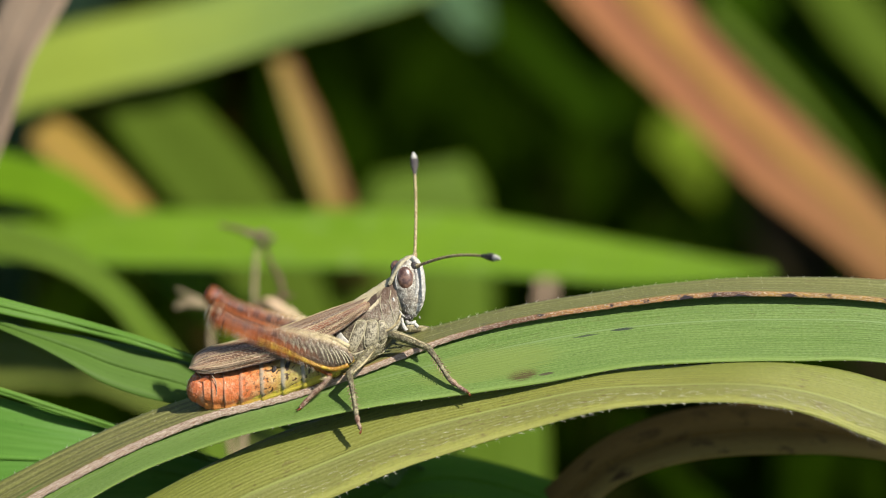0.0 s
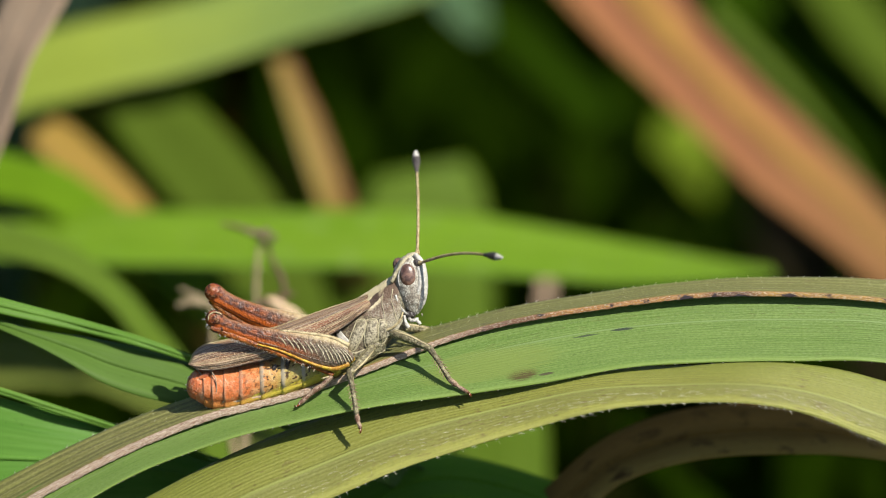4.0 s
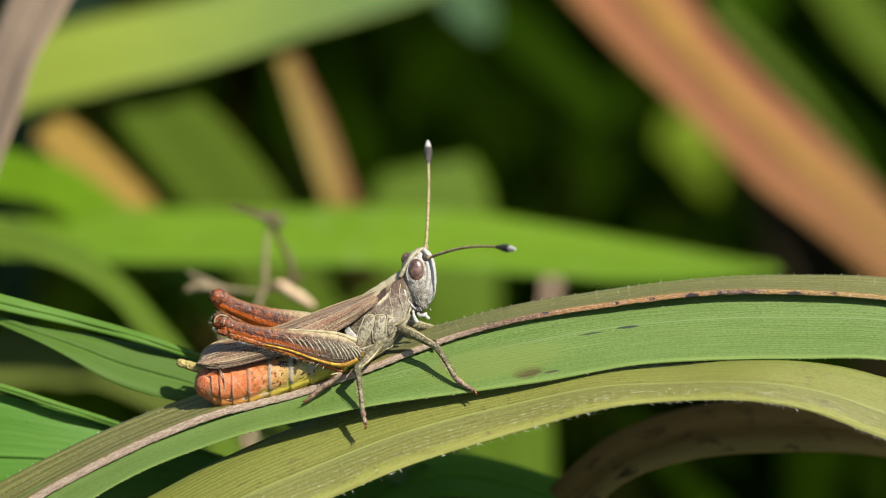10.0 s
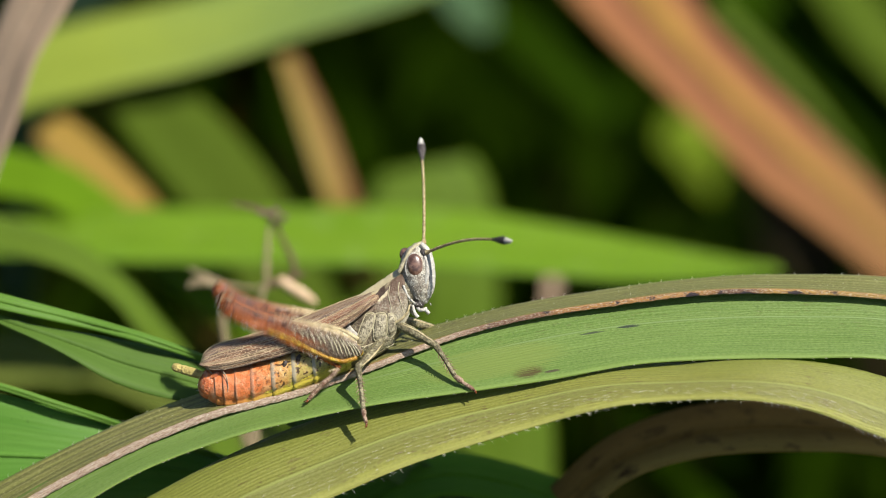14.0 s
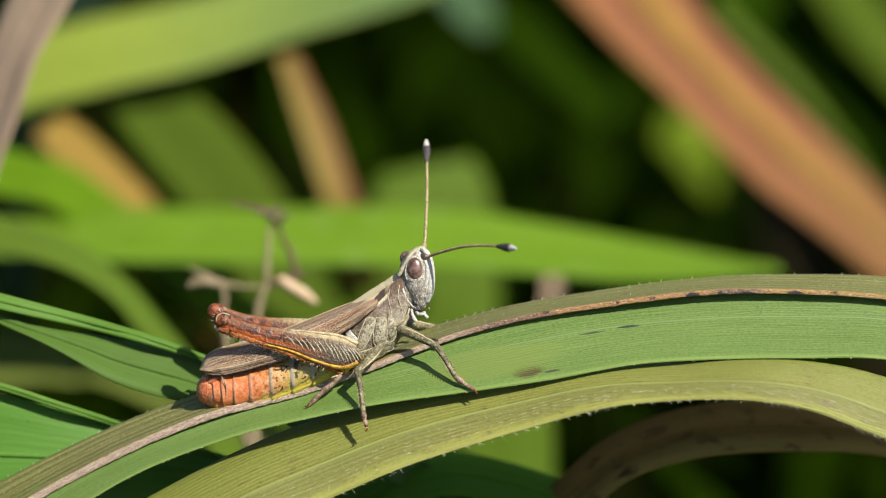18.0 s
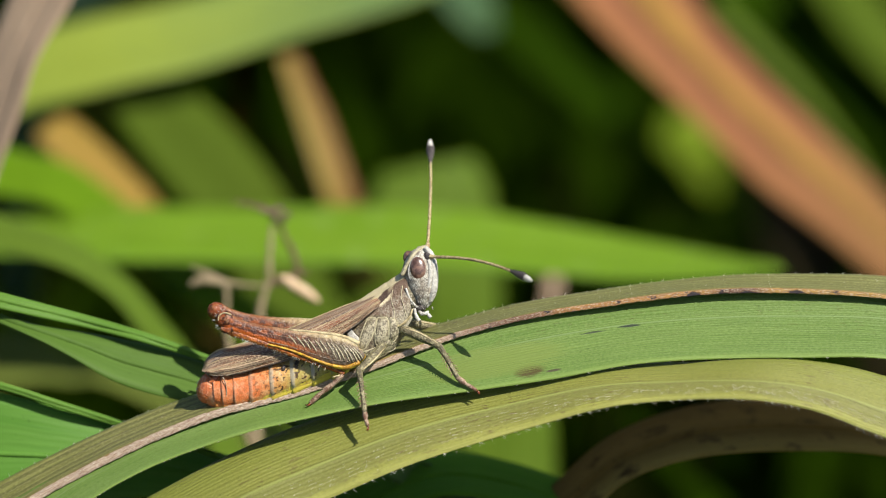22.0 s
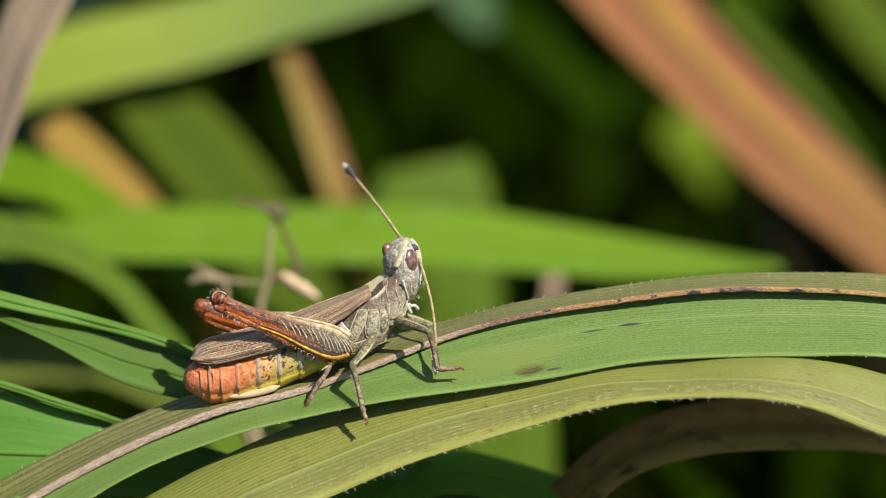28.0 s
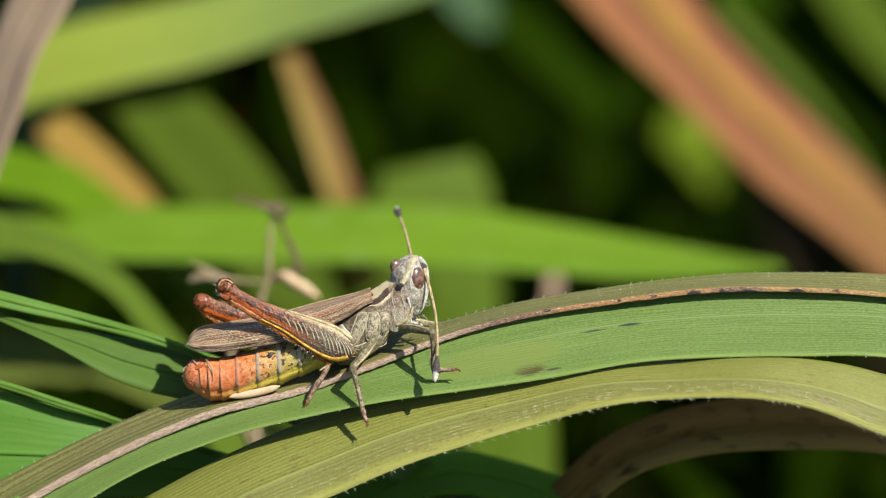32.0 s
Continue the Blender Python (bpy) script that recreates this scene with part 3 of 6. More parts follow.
for nm, st, mt, lab, rt, kw in (
        ("grass_blade", ((-31.37, 2.8, -2.04, 1.15, -32), (-26.19, 2.8, -3.36, 1.1, -34), (-21.28, 3.85, -4.6, 0.85, -34), (-17.67, 3.85, -5.62, 0.7, -34), (-14.91, 4.85, -6.61, 0.54, -34), (-11.81, 5.85, -7.77, 0.54, -34)), mat_fresh, "fresh green grass blade, its pale upper face in sun", "start", {}),
        ("grass_blade", ((-27.09, 3.3, -4.22, 0.51, -52), (-24.28, 3, -5.18, 1.43, -57), (-21.85, 3.2, -5.99, 2.58, -51), (-19.7, 3.45, -6.8, 3.18, -41), (-17.44, 3.7, -7.47, 3.48, -39), (-15.09, 4.2, -8.18, 3.46, -44), (-12.13, 5.5, -9.32, 2.77, -41)), mat_shade_tint, "green grass blade, folded, with a shadow across it", "end", {}),
        ("grass_blade", ((-31.24, 3.05, -7.07, 0.55, -33), (-26.22, 3.05, -8.41, 0.5, -37), (-22.61, 3.45, -9.61, 0.54, -34), (-18.93, 4.85, -10.87, 0.49, -38), (-15.5, 5.8, -12.08, 0.51, -52), (-12.51, 6.8, -13.09, 0.51, -52)), mat_fresh, "fresh green grass blade with a sunlit edge", "start", {}),
        ("grass_blade", ((-32.09, 3.2, -12.17, 8.44, -8), (-27.24, 3.2, -12.34, 7.47, -9), (-23.59, 3.5, -12.52, 5.91, -14), (-19.24, 4.6, -12.95, 4.7, -25), (-15.38, 6, -13.59, 3.36, -37), (-12.21, 7, -14.18, 2.79, -46)), mat_lush, "broad green grass blade, lit by the sun", "start", {}),
        ("grass_blade", ((-19.87, 7, -18.67, 3.88, -31), (-14.49, 8, -15.85, 3.81, -32), (-9.62, 10, -13.78, 2.82, -45), (-4.31, 12, -12.04, 2.32, -60)), mat_fresh, "green grass blade half in shade below the stem", "start", {}),
        ("grass_blade", ((-40.07, 76.12, 9.95, 9.85, -47), (-34.11, 76.12, 12.95, 9.52, -50), (-27.07, 76.12, 14.84, 9.62, -49), (-20.34, 77.58, 16.41, 9.5, -50), (-13.83, 80.47, 18.65, 9.3, -51), (-7.19, 83.38, 20.51, 9.09, -53), (-1.79, 87, 22.32, 7.35, -52), (3.28, 91.35, 24.58, 3.56, -54)), mat_lime, "long lime green grass blade, slanting, in full sun", "start", {}),
        ("dry_grass", ((-24.68, 30.45, 21.75, 5.87, -150), (-26.92, 30.45, 16.69, 5.14, -146), (-28.75, 30.45, 12.95, 4.69, -142), (-29.95, 30.45, 9.21, 4.63, -141), (-31.41, 30.45, 4.15, 4.08, -135)), mat_straw, "dry greyish tan grass blade, hanging steeply", "end", {}),
        ("dry_grass", ((11.32, 95, 25.1, 11.07, 143), (15.17, 95, 20.64, 10.79, 141), (18.93, 95, 16.17, 9.87, 137), (23.02, 95, 12.02, 9.76, 136), (28.05, 95, 7.23, 9.74, 136), (32.25, 95, 3.6, 9.2, 133), (36.23, 95, -0.18, 8.77, 130), (40.79, 95, -4.63, 8.28, 126)), mat_rust, "broad dry rust orange grass blade with darker stripes", "end", {}),
        ("grass_blade", ((-40.56, 56.55, 0.57, 6.78, -59), (-32.32, 56.55, 0.53, 6.43, -64), (-24.07, 56.55, 0.68, 6.98, -56), (-15.83, 56.55, 0.6, 7.07, -55), (-7.58, 56.55, 0.6, 7.27, -53), (0.66, 56.55, 0.35, 7.26, -53), (6.84, 56.55, -0.35, 7.01, -56), (13.03, 56.55, -1.12, 6.57, -62), (19.21, 56.55, -1.64, 6.1, -72), (24.16, 56.55, -1.85, 5.84, -84)), mat_bright, "bright green grass blade lying level, tapering to its tip", "start", {}),
        ("grass_blade", ((-7.19, 94.97, -8.85, 7.26, 37), (-1.95, 94.97, -1.83, 11.51, 22), (-1.56, 94.97, 2.86, 11.16, 23), (-1.89, 94.97, 5.55, 9.78, 26), (-2.1, 94.97, 6.65, 8.76, 30)), mat_pale, "upright pale green grass blade", "start", {}),
        ("grass_blade", ((0.08, 89.17, -9.15, 9.59, 27), (0.92, 89.17, -5.47, 7.63, 35), (1.05, 89.17, -1.79, 7.14, 38), (0.75, 89.17, 0.97, 6.32, 44)), mat_pale, "upright green grass blade in half shade", "start", {}),
        ("dry_grass_stalk", ((-12.74, 78.50, 14.97, 4.03, 112), (-12.03, 78.50, 13.01, 4.13, 114), (-10.56, 78.50, 9.32, 4.33, 122), (-8.50, 78.50, 3.38, 4.44, 124), (-7.44, 83.60, -0.62, 4.54, 126), (-4.76, 109.60, -7.24, 4.13, 126)), mat_stick, "dry ochre grass stalk with a brown side", "end", {}),
        ("dry_grass", ((-30.80, 71.05, 9.20, 6.40, 113), (-29.20, 71.05, 7.80, 6.80, 115), (-26.60, 71.05, 5.00, 7.00, 118), (-23.60, 71.05, 1.60, 7.00, 117), (-21.45, 75, -2.02, 3.6, 112), (-20.73, 86, -5.23, 0.8, 112)), mat_ochre, "dry ochre yellow grass blade, leaning", "end", {}),
        ("dry_grass_stalk", ((-16.95, 84.00, 14.24, 3.33, 114), (-16.90, 84.00, 11.80, 3.36, 116), (-16.77, 84.00, 6.38, 3.40, 117), (-16.46, 84.00, 0.95, 3.44, 119)), mat_stalk, "dark brown dead grass stalk, upright", "end", {}),
        ("grass_blade", ((-36.53, 42.05, 1.81, 3.92, -48), (-30.66, 42.05, 0.69, 3.71, -51), (-26.16, 42.05, -0.78, 3.44, -57), (-22.84, 42.05, -3.09, 3.23, -64), (-20.65, 42.05, -5.63, 3.27, -63), (-18.63, 42.05, -8.37, 3.42, -58), (-16.19, 42.05, -12.67, 3.53, -55)), mat_pale, "narrow green grass blade bending down", "end", {}),
        ("grass_blade", ((-38.99, 60.17, 6.74, 5.94, -47), (-32.73, 60.17, 5.34, 5.48, -52), (-28.76, 60.17, 4.33, 5.42, -53), (-24.17, 60.17, 1.1, 5.24, -56)), mat_sun_tint, "sunny green grass blade bending down", "end", {}),
        ("grass_blade", ((-25.4, 76, 13.0, 4.4, 155), (-22.4, 76, 10.0, 6.6, 155), (-19.2, 76, 6.6, 7.2, 155), (-16.4, 76, 3.0, 7.2, 155), (-13.8, 76, -1.2, 7.0, 155), (-11.2, 76, -5.8, 6.4, 155)), mat_moss, "broad olive green grass blade, leaning", "end", {}),
        ("grass_blade", ((-6.12, 114.55, 29.6, 9.88, 118), (-0.16, 114.55, 24.63, 10.08, 120), (1.62, 114.55, 21.4, 9.82, 118), (3.16, 114.55, 18.42, 8.94, 103)), mat_cool, "pale bluish green grass blade tip", "start", {}),
        ("grass_blade", ((3.4, 157.32, 24.2, 4.6, 131), (9.8, 157.32, 18.4, 5.0, 133), (14.8, 157.32, 13.8, 5.0, 130), (20.2, 156.6, 8.4, 4.6, 126), (26.2, 156.6, 2.6, 4.4, 126)), mat_gloom_tint, "dark green slanting grass blade", "end", {}),
        ("small_leaf", ((22.73, 165, 13.27, 4.35, 125), (23.49, 165, 11.53, 8.05, 132), (24.58, 165, 8.92, 8.7, 132), (25.67, 165, 6.53, 6.96, 125), (26.21, 165, 4.79, 2.07, 125), (26.54, 165, -2.21, 1.72, 113)), mat_fleck_tint, "small yellow green leaf in a sun fleck", "end", {"category": "leaf"}),
        ("grass_blade", ((26.47, 143.55, 25.92, 8.07, 134), (32.39, 143.55, 19.46, 8, 134), (38.85, 143.55, 14.07, 8, 134), (45.59, 143.55, 7.34, 7.51, 129)), mat_gloom_tint, "green slanting grass blade behind the rust one", "end", {}),
        ("grass_blade", ((34.81, 140.65, 27.05, 7.85, 132), (40.15, 140.65, 20.38, 8.08, 134), (45.23, 140.65, 14.23, 7.57, 130)), mat_moss, "green slanting grass blade", "end", {}),
        ("dry_grass_stalk", ((7.43, 72, 0.04, 2.56, 113), (7.74, 72, -1.69, 2.6, 115), (7.82, 72, -3.87, 2.59, 115), (6.22, 72, -8.65, 2.61, 115), (3.65, 72, -14.09, 2.64, 117)), mat_straw, "short tan dry grass stalk", "end", {}),
        ("dry_grass", ((4.65, 8.5, -18.44, 4.2, -54), (7.82, 8.5, -15.01, 4.22, -53), (10.82, 8.5, -12.69, 4.32, -52), (15.26, 8.5, -11.29, 4.49, -49), (20.41, 8.5, -10.98, 4.5, -49), (26.55, 8.5, -11.6, 3.7, -50), (33.94, 8.5, -13.7, 3.2, -54)), mat_brown, "dead brown grass blade arching under the olive one", "start", {}),
        ("grass_blade", ((4.9, 60.9, -23.4, 10.17, 35), (4.26, 60.9, -18.16, 9.24, 39), (4.57, 60.9, -13.56, 8.44, 43), (4.88, 60.9, -10, 7.21, 54)), mat_pale, "upright green grass blade low down", "start", {}),
        ("grass_blade", ((-7.68, 9, -17.45, 6.07, -63), (-1.5, 9, -14.15, 5.92, -66), (3.64, 9, -14.54, 5.84, -68), (9.13, 9, -16.59, 5.84, -68)), mat_deep, "green grass blade in the shade of the stem", "start", {}),
        ("grass_blade", ((-39.48, 63.8, -8.18, 6.82, -58), (-34.83, 63.8, -8.5, 6.93, -57), (-30.82, 63.8, -8.82, 6.6, -62), (-28.28, 63.8, -9.46, 6.08, -72)), mat_haze, "yellowish green grass blade low down in the sward", "end", {}),
        ("grass_blade", ((22.82, 108.00, 20.98, 2.76, 120), (25.40, 108.00, 18.22, 2.95, 120), (28.53, 108.00, 15.09, 2.95, 119), (31.29, 108.00, 12.15, 2.76, 115), (34.42, 108.00, 8.28, 1.66, 117)), mat_dim, "narrow olive green grass blade beside the rust one", "end", {}),
        ("dry_grass", ((29.28, 152.25, 7.77, 3.33, 119), (30.8, 152.25, 5.29, 5.31, 147), (32.6, 152.25, 2.68, 6.37, 153), (34.8, 152.25, -0.49, 7.33, 157)), mat_ash, "dull grey brown withered grass blade", "end", {})):
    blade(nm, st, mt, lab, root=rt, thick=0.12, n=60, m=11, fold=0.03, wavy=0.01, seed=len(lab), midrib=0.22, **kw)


def sward():
    """The rest of the meadow: uncountable blades behind, coloured near black for shade, one object."""
    rnd = random.Random(11)
    pieces = []
    for i in range(900):
        deep = rnd.uniform(0.20, 0.80)
        x = rnd.uniform(-0.11, 0.11) * (1 + deep * 3)
        h = rnd.uniform(0.05, 0.12) if deep < 0.3 else rnd.uniform(0.08, 0.22)
        wd = rnd.uniform(0.003, 0.007)
        lean, az = rnd.uniform(0.1, 0.9), rnd.uniform(0, 6.28)
        face = rnd.uniform(0, 3.14)
        v, u = [], []
        for k in range(6):
            s = k / 5
            px = x + math.cos(az) * lean * h * s * s
            py = deep + math.sin(az) * lean * h * s * s
            pz = GROUND + h * (s - 0.25 * lean * s * s)
            ww = wd * (1 - s ** 2) * 0.5 + 0.0001
            dx, dy = math.cos(face) * ww, math.sin(face) * ww
            v += [(px - dx, py - dy, pz), (px, py, pz + ww * 0.25), (px + dx, py + dy, pz)]
            u += [(0, s * 60), (0.5, s * 60), (1, s * 60)]
        f = []
        for k in range(5):
            f += [(3 * k, 3 * k + 1, 3 * k + 4, 3 * k + 3), (3 * k + 1, 3 * k + 2, 3 * k + 5, 3 * k + 4)]
        pieces.append((v, f, u))
    for i in range(1500):                                   # a low turf between
        deep, x = rnd.uniform(0.02, 0.30), rnd.uniform(-0.12, 0.12)
        h, az, face, wd = rnd.uniform(0.015, 0.034), rnd.uniform(0, 6.28), rnd.uniform(0, 3.14), rnd.uniform(0.0012, 0.003)
        lx, ly, fx, fy = math.cos(az) * h * 0.6, math.sin(az) * h * 0.6, math.cos(face) * wd, math.sin(face) * wd
        v = [(x - fx, deep - fy, GROUND), (x + fx, deep + fy, GROUND), (x + lx * 0.4 + fx * 0.7, deep + ly * 0.4 + fy * 0.7, GROUND + h * 0.7), (x + lx * 0.4 - fx * 0.7, deep + ly * 0.4 - fy * 0.7, GROUND + h * 0.7), (x + lx, deep + ly, GROUND + h)]
        pieces.append((v, [(0, 1, 2, 3), (3, 2, 4)], [(0, 0), (1, 0), (1, 20), (0, 20), (0.5, 30)]))
    for i in range(2600):                                   # the meadow all round
        x, deep = rnd.uniform(-0.9, 0.9), rnd.uniform(-0.9, 0.9)
        if (abs(x) < 0.13 and -0.36 < deep < 0.3) or (deep > 0.15 and abs(x) < 0.12 * (1 + deep * 3)):
            continue
        h, az, face, wd = rnd.uniform(0.03, 0.10), rnd.uniform(0, 6.28), rnd.uniform(0, 3.14), rnd.uniform(0.002, 0.005)
        lx, ly, fx, fy = math.cos(az) * h * 0.5, math.sin(az) * h * 0.5, math.cos(face) * wd, math.sin(face) * wd
        v = [(x - fx, deep - fy, GROUND), (x + fx, deep + fy, GROUND), (x + lx * 0.4 + fx * 0.7, deep + ly * 0.4 + fy * 0.7, GROUND + h * 0.7), (x + lx * 0.4 - fx * 0.7, deep + ly * 0.4 - fy * 0.7, GROUND + h * 0.7), (x + lx, deep + ly, GROUND + h)]
        pieces.append((v, [(0, 1, 2, 3), (3, 2, 4)], [(0, 0), (1, 0), (1, 20), (0, 20), (0.5, 30)]))
    ob = new("meadow_grass", joined("meadow_grass", pieces, mat_meadow_shaded))
    return tagged(ob, "dense meadow grass, shade put in as near-black green", "grass", kind="stuff")


sward()

# ---- the grasshopper: drawn in units of 0.033 mm, x forward, z up, y away from the lens ----
U = 0.033 * MM
HOME = Vector((-6.072, 0.0, -8.217)) * MM          # the point of the rib below its belly
hopper = tagged(new("grasshopper"), "brown grey grasshopper with orange belly and clubbed antennae on grass", "grasshopper")
hopper.empty_display_size = 0.002
hopper.matrix_world = TILT @ Matrix.Translation(HOME)


def d(px, py, y=0.0):
    """Drawing-board place: 600, 690 is the home point."""
    return (px - 600.0, y, 690.0 - py)


def body_tube(name, rows, material, parent, n=24, k=16, power=1.0, label="", rough=0.0):
    return part(name, tube(name, [(*d(r[0], r[1], r[2]), r[3], r[4]) for r in rows], material, n, k, power, U, rough), parent, label)


def blob(name, centre, radii, material, parent, turn=(0, 0, 0), label="", n=14):
    rot = Euler([radians(a) for a in turn]).to_matrix()
    v, f, u = [], [], []
    for i in range(n + 1):
        a = math.pi * i / n
        for j in range(2 * n):
            b = math.pi * j / n
            q = rot @ Vector((radii[0] * math.sin(a) * math.cos(b), radii[1] * math.sin(a) * math.sin(b), radii[2] * math.cos(a)))
            v.append((Vector(centre) + q) * U)
            u.append((j / (2 * n), i / n))
    for i in range(n):
        for j in range(2 * n):
            f.append((i * 2 * n + j, (i + 1) * 2 * n + j, (i + 1) * 2 * n + (j + 1) % (2 * n), i * 2 * n + (j + 1) % (2 * n)))
    return part(name, mesh_of(name, v, f, material, u), parent, label)


# materials of the insect
sk_grey = skin("cuticle_grey", (0.16, 0.137, 0.08), (0.38, 0.345, 0.22), (0.07, 0.05, 0.03), scale=4300, cells=0.6, bumpy=0.5, speck=0.7)
sk_face = skin("cuticle_face", (0.27, 0.235, 0.18), (0.47, 0.445, 0.36), (0.13, 0.088, 0.07), scale=2500, cells=0.65, bumpy=0.3, speck=0.35)
sk_brown = skin("cuticle_brown", (0.15, 0.09, 0.06), (0.30, 0.24, 0.17), (0.07, 0.04, 0.03), scale=4200, cells=0.45, bumpy=0.8)
sk_cream = skin("cuticle_cream", (0.49, 0.405, 0.225), (0.37, 0.30, 0.16), (0.18, 0.125, 0.065), scale=3600, bumpy=0.4, speck=0.35)
sk_white = skin("cuticle_white", (0.55, 0.53, 0.47), (0.43, 0.41, 0.355), (0.27, 0.245, 0.20), scale=5000, bumpy=0.4)
sk_leg = skin("cuticle_leg", (0.29, 0.26, 0.14), (0.13, 0.11, 0.055), (0.05, 0.037, 0.022), scale=3400, bumpy=0.6, speck=0.8)
sk_red = skin("cuticle_red", (0.36, 0.095, 0.012), (0.13, 0.033, 0.006), (0.46, 0.22, 0.06), scale=3000, rough=0.26, bumpy=0.5, speck=0.4)
sk_knee = skin("cuticle_knee", (0.20, 0.045, 0.010), (0.04, 0.012, 0.005), (0.34, 0.16, 0.06), scale=2600, rough=0.25, bumpy=0.5, speck=0.4)
sk_dark = skin("cuticle_dark", (0.03, 0.024, 0.022), (0.06, 0.05, 0.045), (0.12, 0.10, 0.09), scale=5000, rough=0.42)
sk_ant = skin("cuticle_antenna", (0.30, 0.21, 0.095), (0.50, 0.40, 0.21), (0.12, 0.075, 0.04), scale=6000, bumpy=0.5)
sk_yellow = skin("cuticle_yellow", (0.55, 0.36, 0.03), (0.42, 0.21, 0.025), (0.20, 0.09, 0.02), scale=3400, rough=0.33)
sk_foot = skin("cuticle_foot", (0.17, 0.085, 0.05), (0.34, 0.24, 0.16), (0.07, 0.035, 0.025), scale=4200)
sk_frass = skin("frass", (0.46, 0.38, 0.12), (0.34, 0.27, 0.08), (0.20, 0.14, 0.05), scale=3600, rough=0.7, bumpy=0.9)
mat_husk = skin("seed_case", (0.58, 0.42, 0.26), (0.52, 0.36, 0.21), rough=0.6, scale=1500, bumpy=0.2)
sk_bars = skin("thigh_ridges", (0.46, 0.415, 0.265), (0.36, 0.32, 0.20), (0.26, 0.215, 0.13), scale=4200, bumpy=0.4)
sk_seam = skin("ring_seam", (0.30, 0.225, 0.14), (0.19, 0.135, 0.08), (0.44, 0.38, 0.28), scale=4200, bumpy=0.4)


def eye_material():
    m, t, p = nodes_of("eye", 0.36, 0.6)
    p.inputs["Coat Weight"].default_value, p.inputs["Coat Roughness"].default_value = 0.9, 0.17
    uv = coords(t, "Object")
    n = grain(t, uv, 3800, 3.0)
    col = mix(t, ramp(t, n, ((0.38, (0, 0, 0)), (0.62, (1, 1, 1)))), (0.060, 0.026, 0.016), (0.21, 0.115, 0.075))
    t.links.new(col, p.inputs["Base Color"])
    v = nd(t, "TexVoronoi", Scale=26000.0)
    t.links.new(uv, v.inputs["Vector"])
    bump(t, p, v.outputs["Distance"], 0.12, 0.00001)
    return m


def belly_material():
    """Orange at the tip to yellow at the waist and below, with dark dashes towards the waist."""
    m, t, p = nodes_of("belly", 0.3, 0.65)
    ob = coords(t, "Object")
    x, y, z = split(t, ob)
    lo = calc(t, "MULTIPLY_ADD", x, -0.26, z)                    # height over the belly's own slope
    n1, n2 = grain(t, ob, 2200, 4.0), grain(t, ob, 3000, 2.0, (0.8, 1.0, 1.7))
    place = calc(t, "ADD", calc(t, "DIVIDE", x, 260 * U), 1.0)
    along = calc(t, "ADD", place, calc(t, "MULTIPLY", calc(t, "SUBTRACT", n1, 0.5), 0.25))
    col = ramp(t, along, ((0.0, (0.56, 0.17, 0.055)), (0.34, (0.55, 0.165, 0.055)), (0.52, (0.48, 0.22, 0.07)), (0.68, (0.38, 0.30, 0.085)), (1.0, (0.36, 0.33, 0.10))))
    under = calc(t, "ADD", calc(t, "DIVIDE", lo, 40 * U), calc(t, "MULTIPLY", calc(t, "SUBTRACT", n1, 0.5), 0.3))
    low = calc(t, "MULTIPLY", ramp(t, under, ((0.90, (1, 1, 1)), (1.08, (0, 0, 0)))), ramp(t, place, ((0.10, (0, 0, 0)), (0.26, (1, 1, 1)))))
    col = mix(t, low, col, (0.55, 0.43, 0.055))
    col = mix(t, calc(t, "MULTIPLY", ramp(t, n1, ((0.50, (0, 0, 0)), (0.64, (1, 1, 1)))), 0.55), col, (0.58, 0.38, 0.24))
    n3 = grain(t, ob, 6500, 3.0)
    col = mix(t, calc(t, "MULTIPLY", ramp(t, n3, ((0.52, (0, 0, 0)), (0.60, (1, 1, 1)))), 0.35), col, (0.30, 0.11, 0.03))
    dash = calc(t, "MULTIPLY", ramp(t, n2, ((0.585, (0, 0, 0)), (0.625, (1, 1, 1)))), ramp(t, place, ((0.22, (0.25,) * 3), (0.5, (0.9,) * 3))))
    dash = calc(t, "MULTIPLY", dash, ramp(t, under, ((1.0, (0.2,) * 3), (1.25, (1, 1, 1)))))
    col = mix(t, dash, col, (0.07, 0.03, 0.015))
    t.links.new(col, p.inputs["Base Color"])
    bump(t, p, calc(t, "ADD", n1, calc(t, "MULTIPLY", n3, 0.5)), 0.8, 0.00008)
    return m


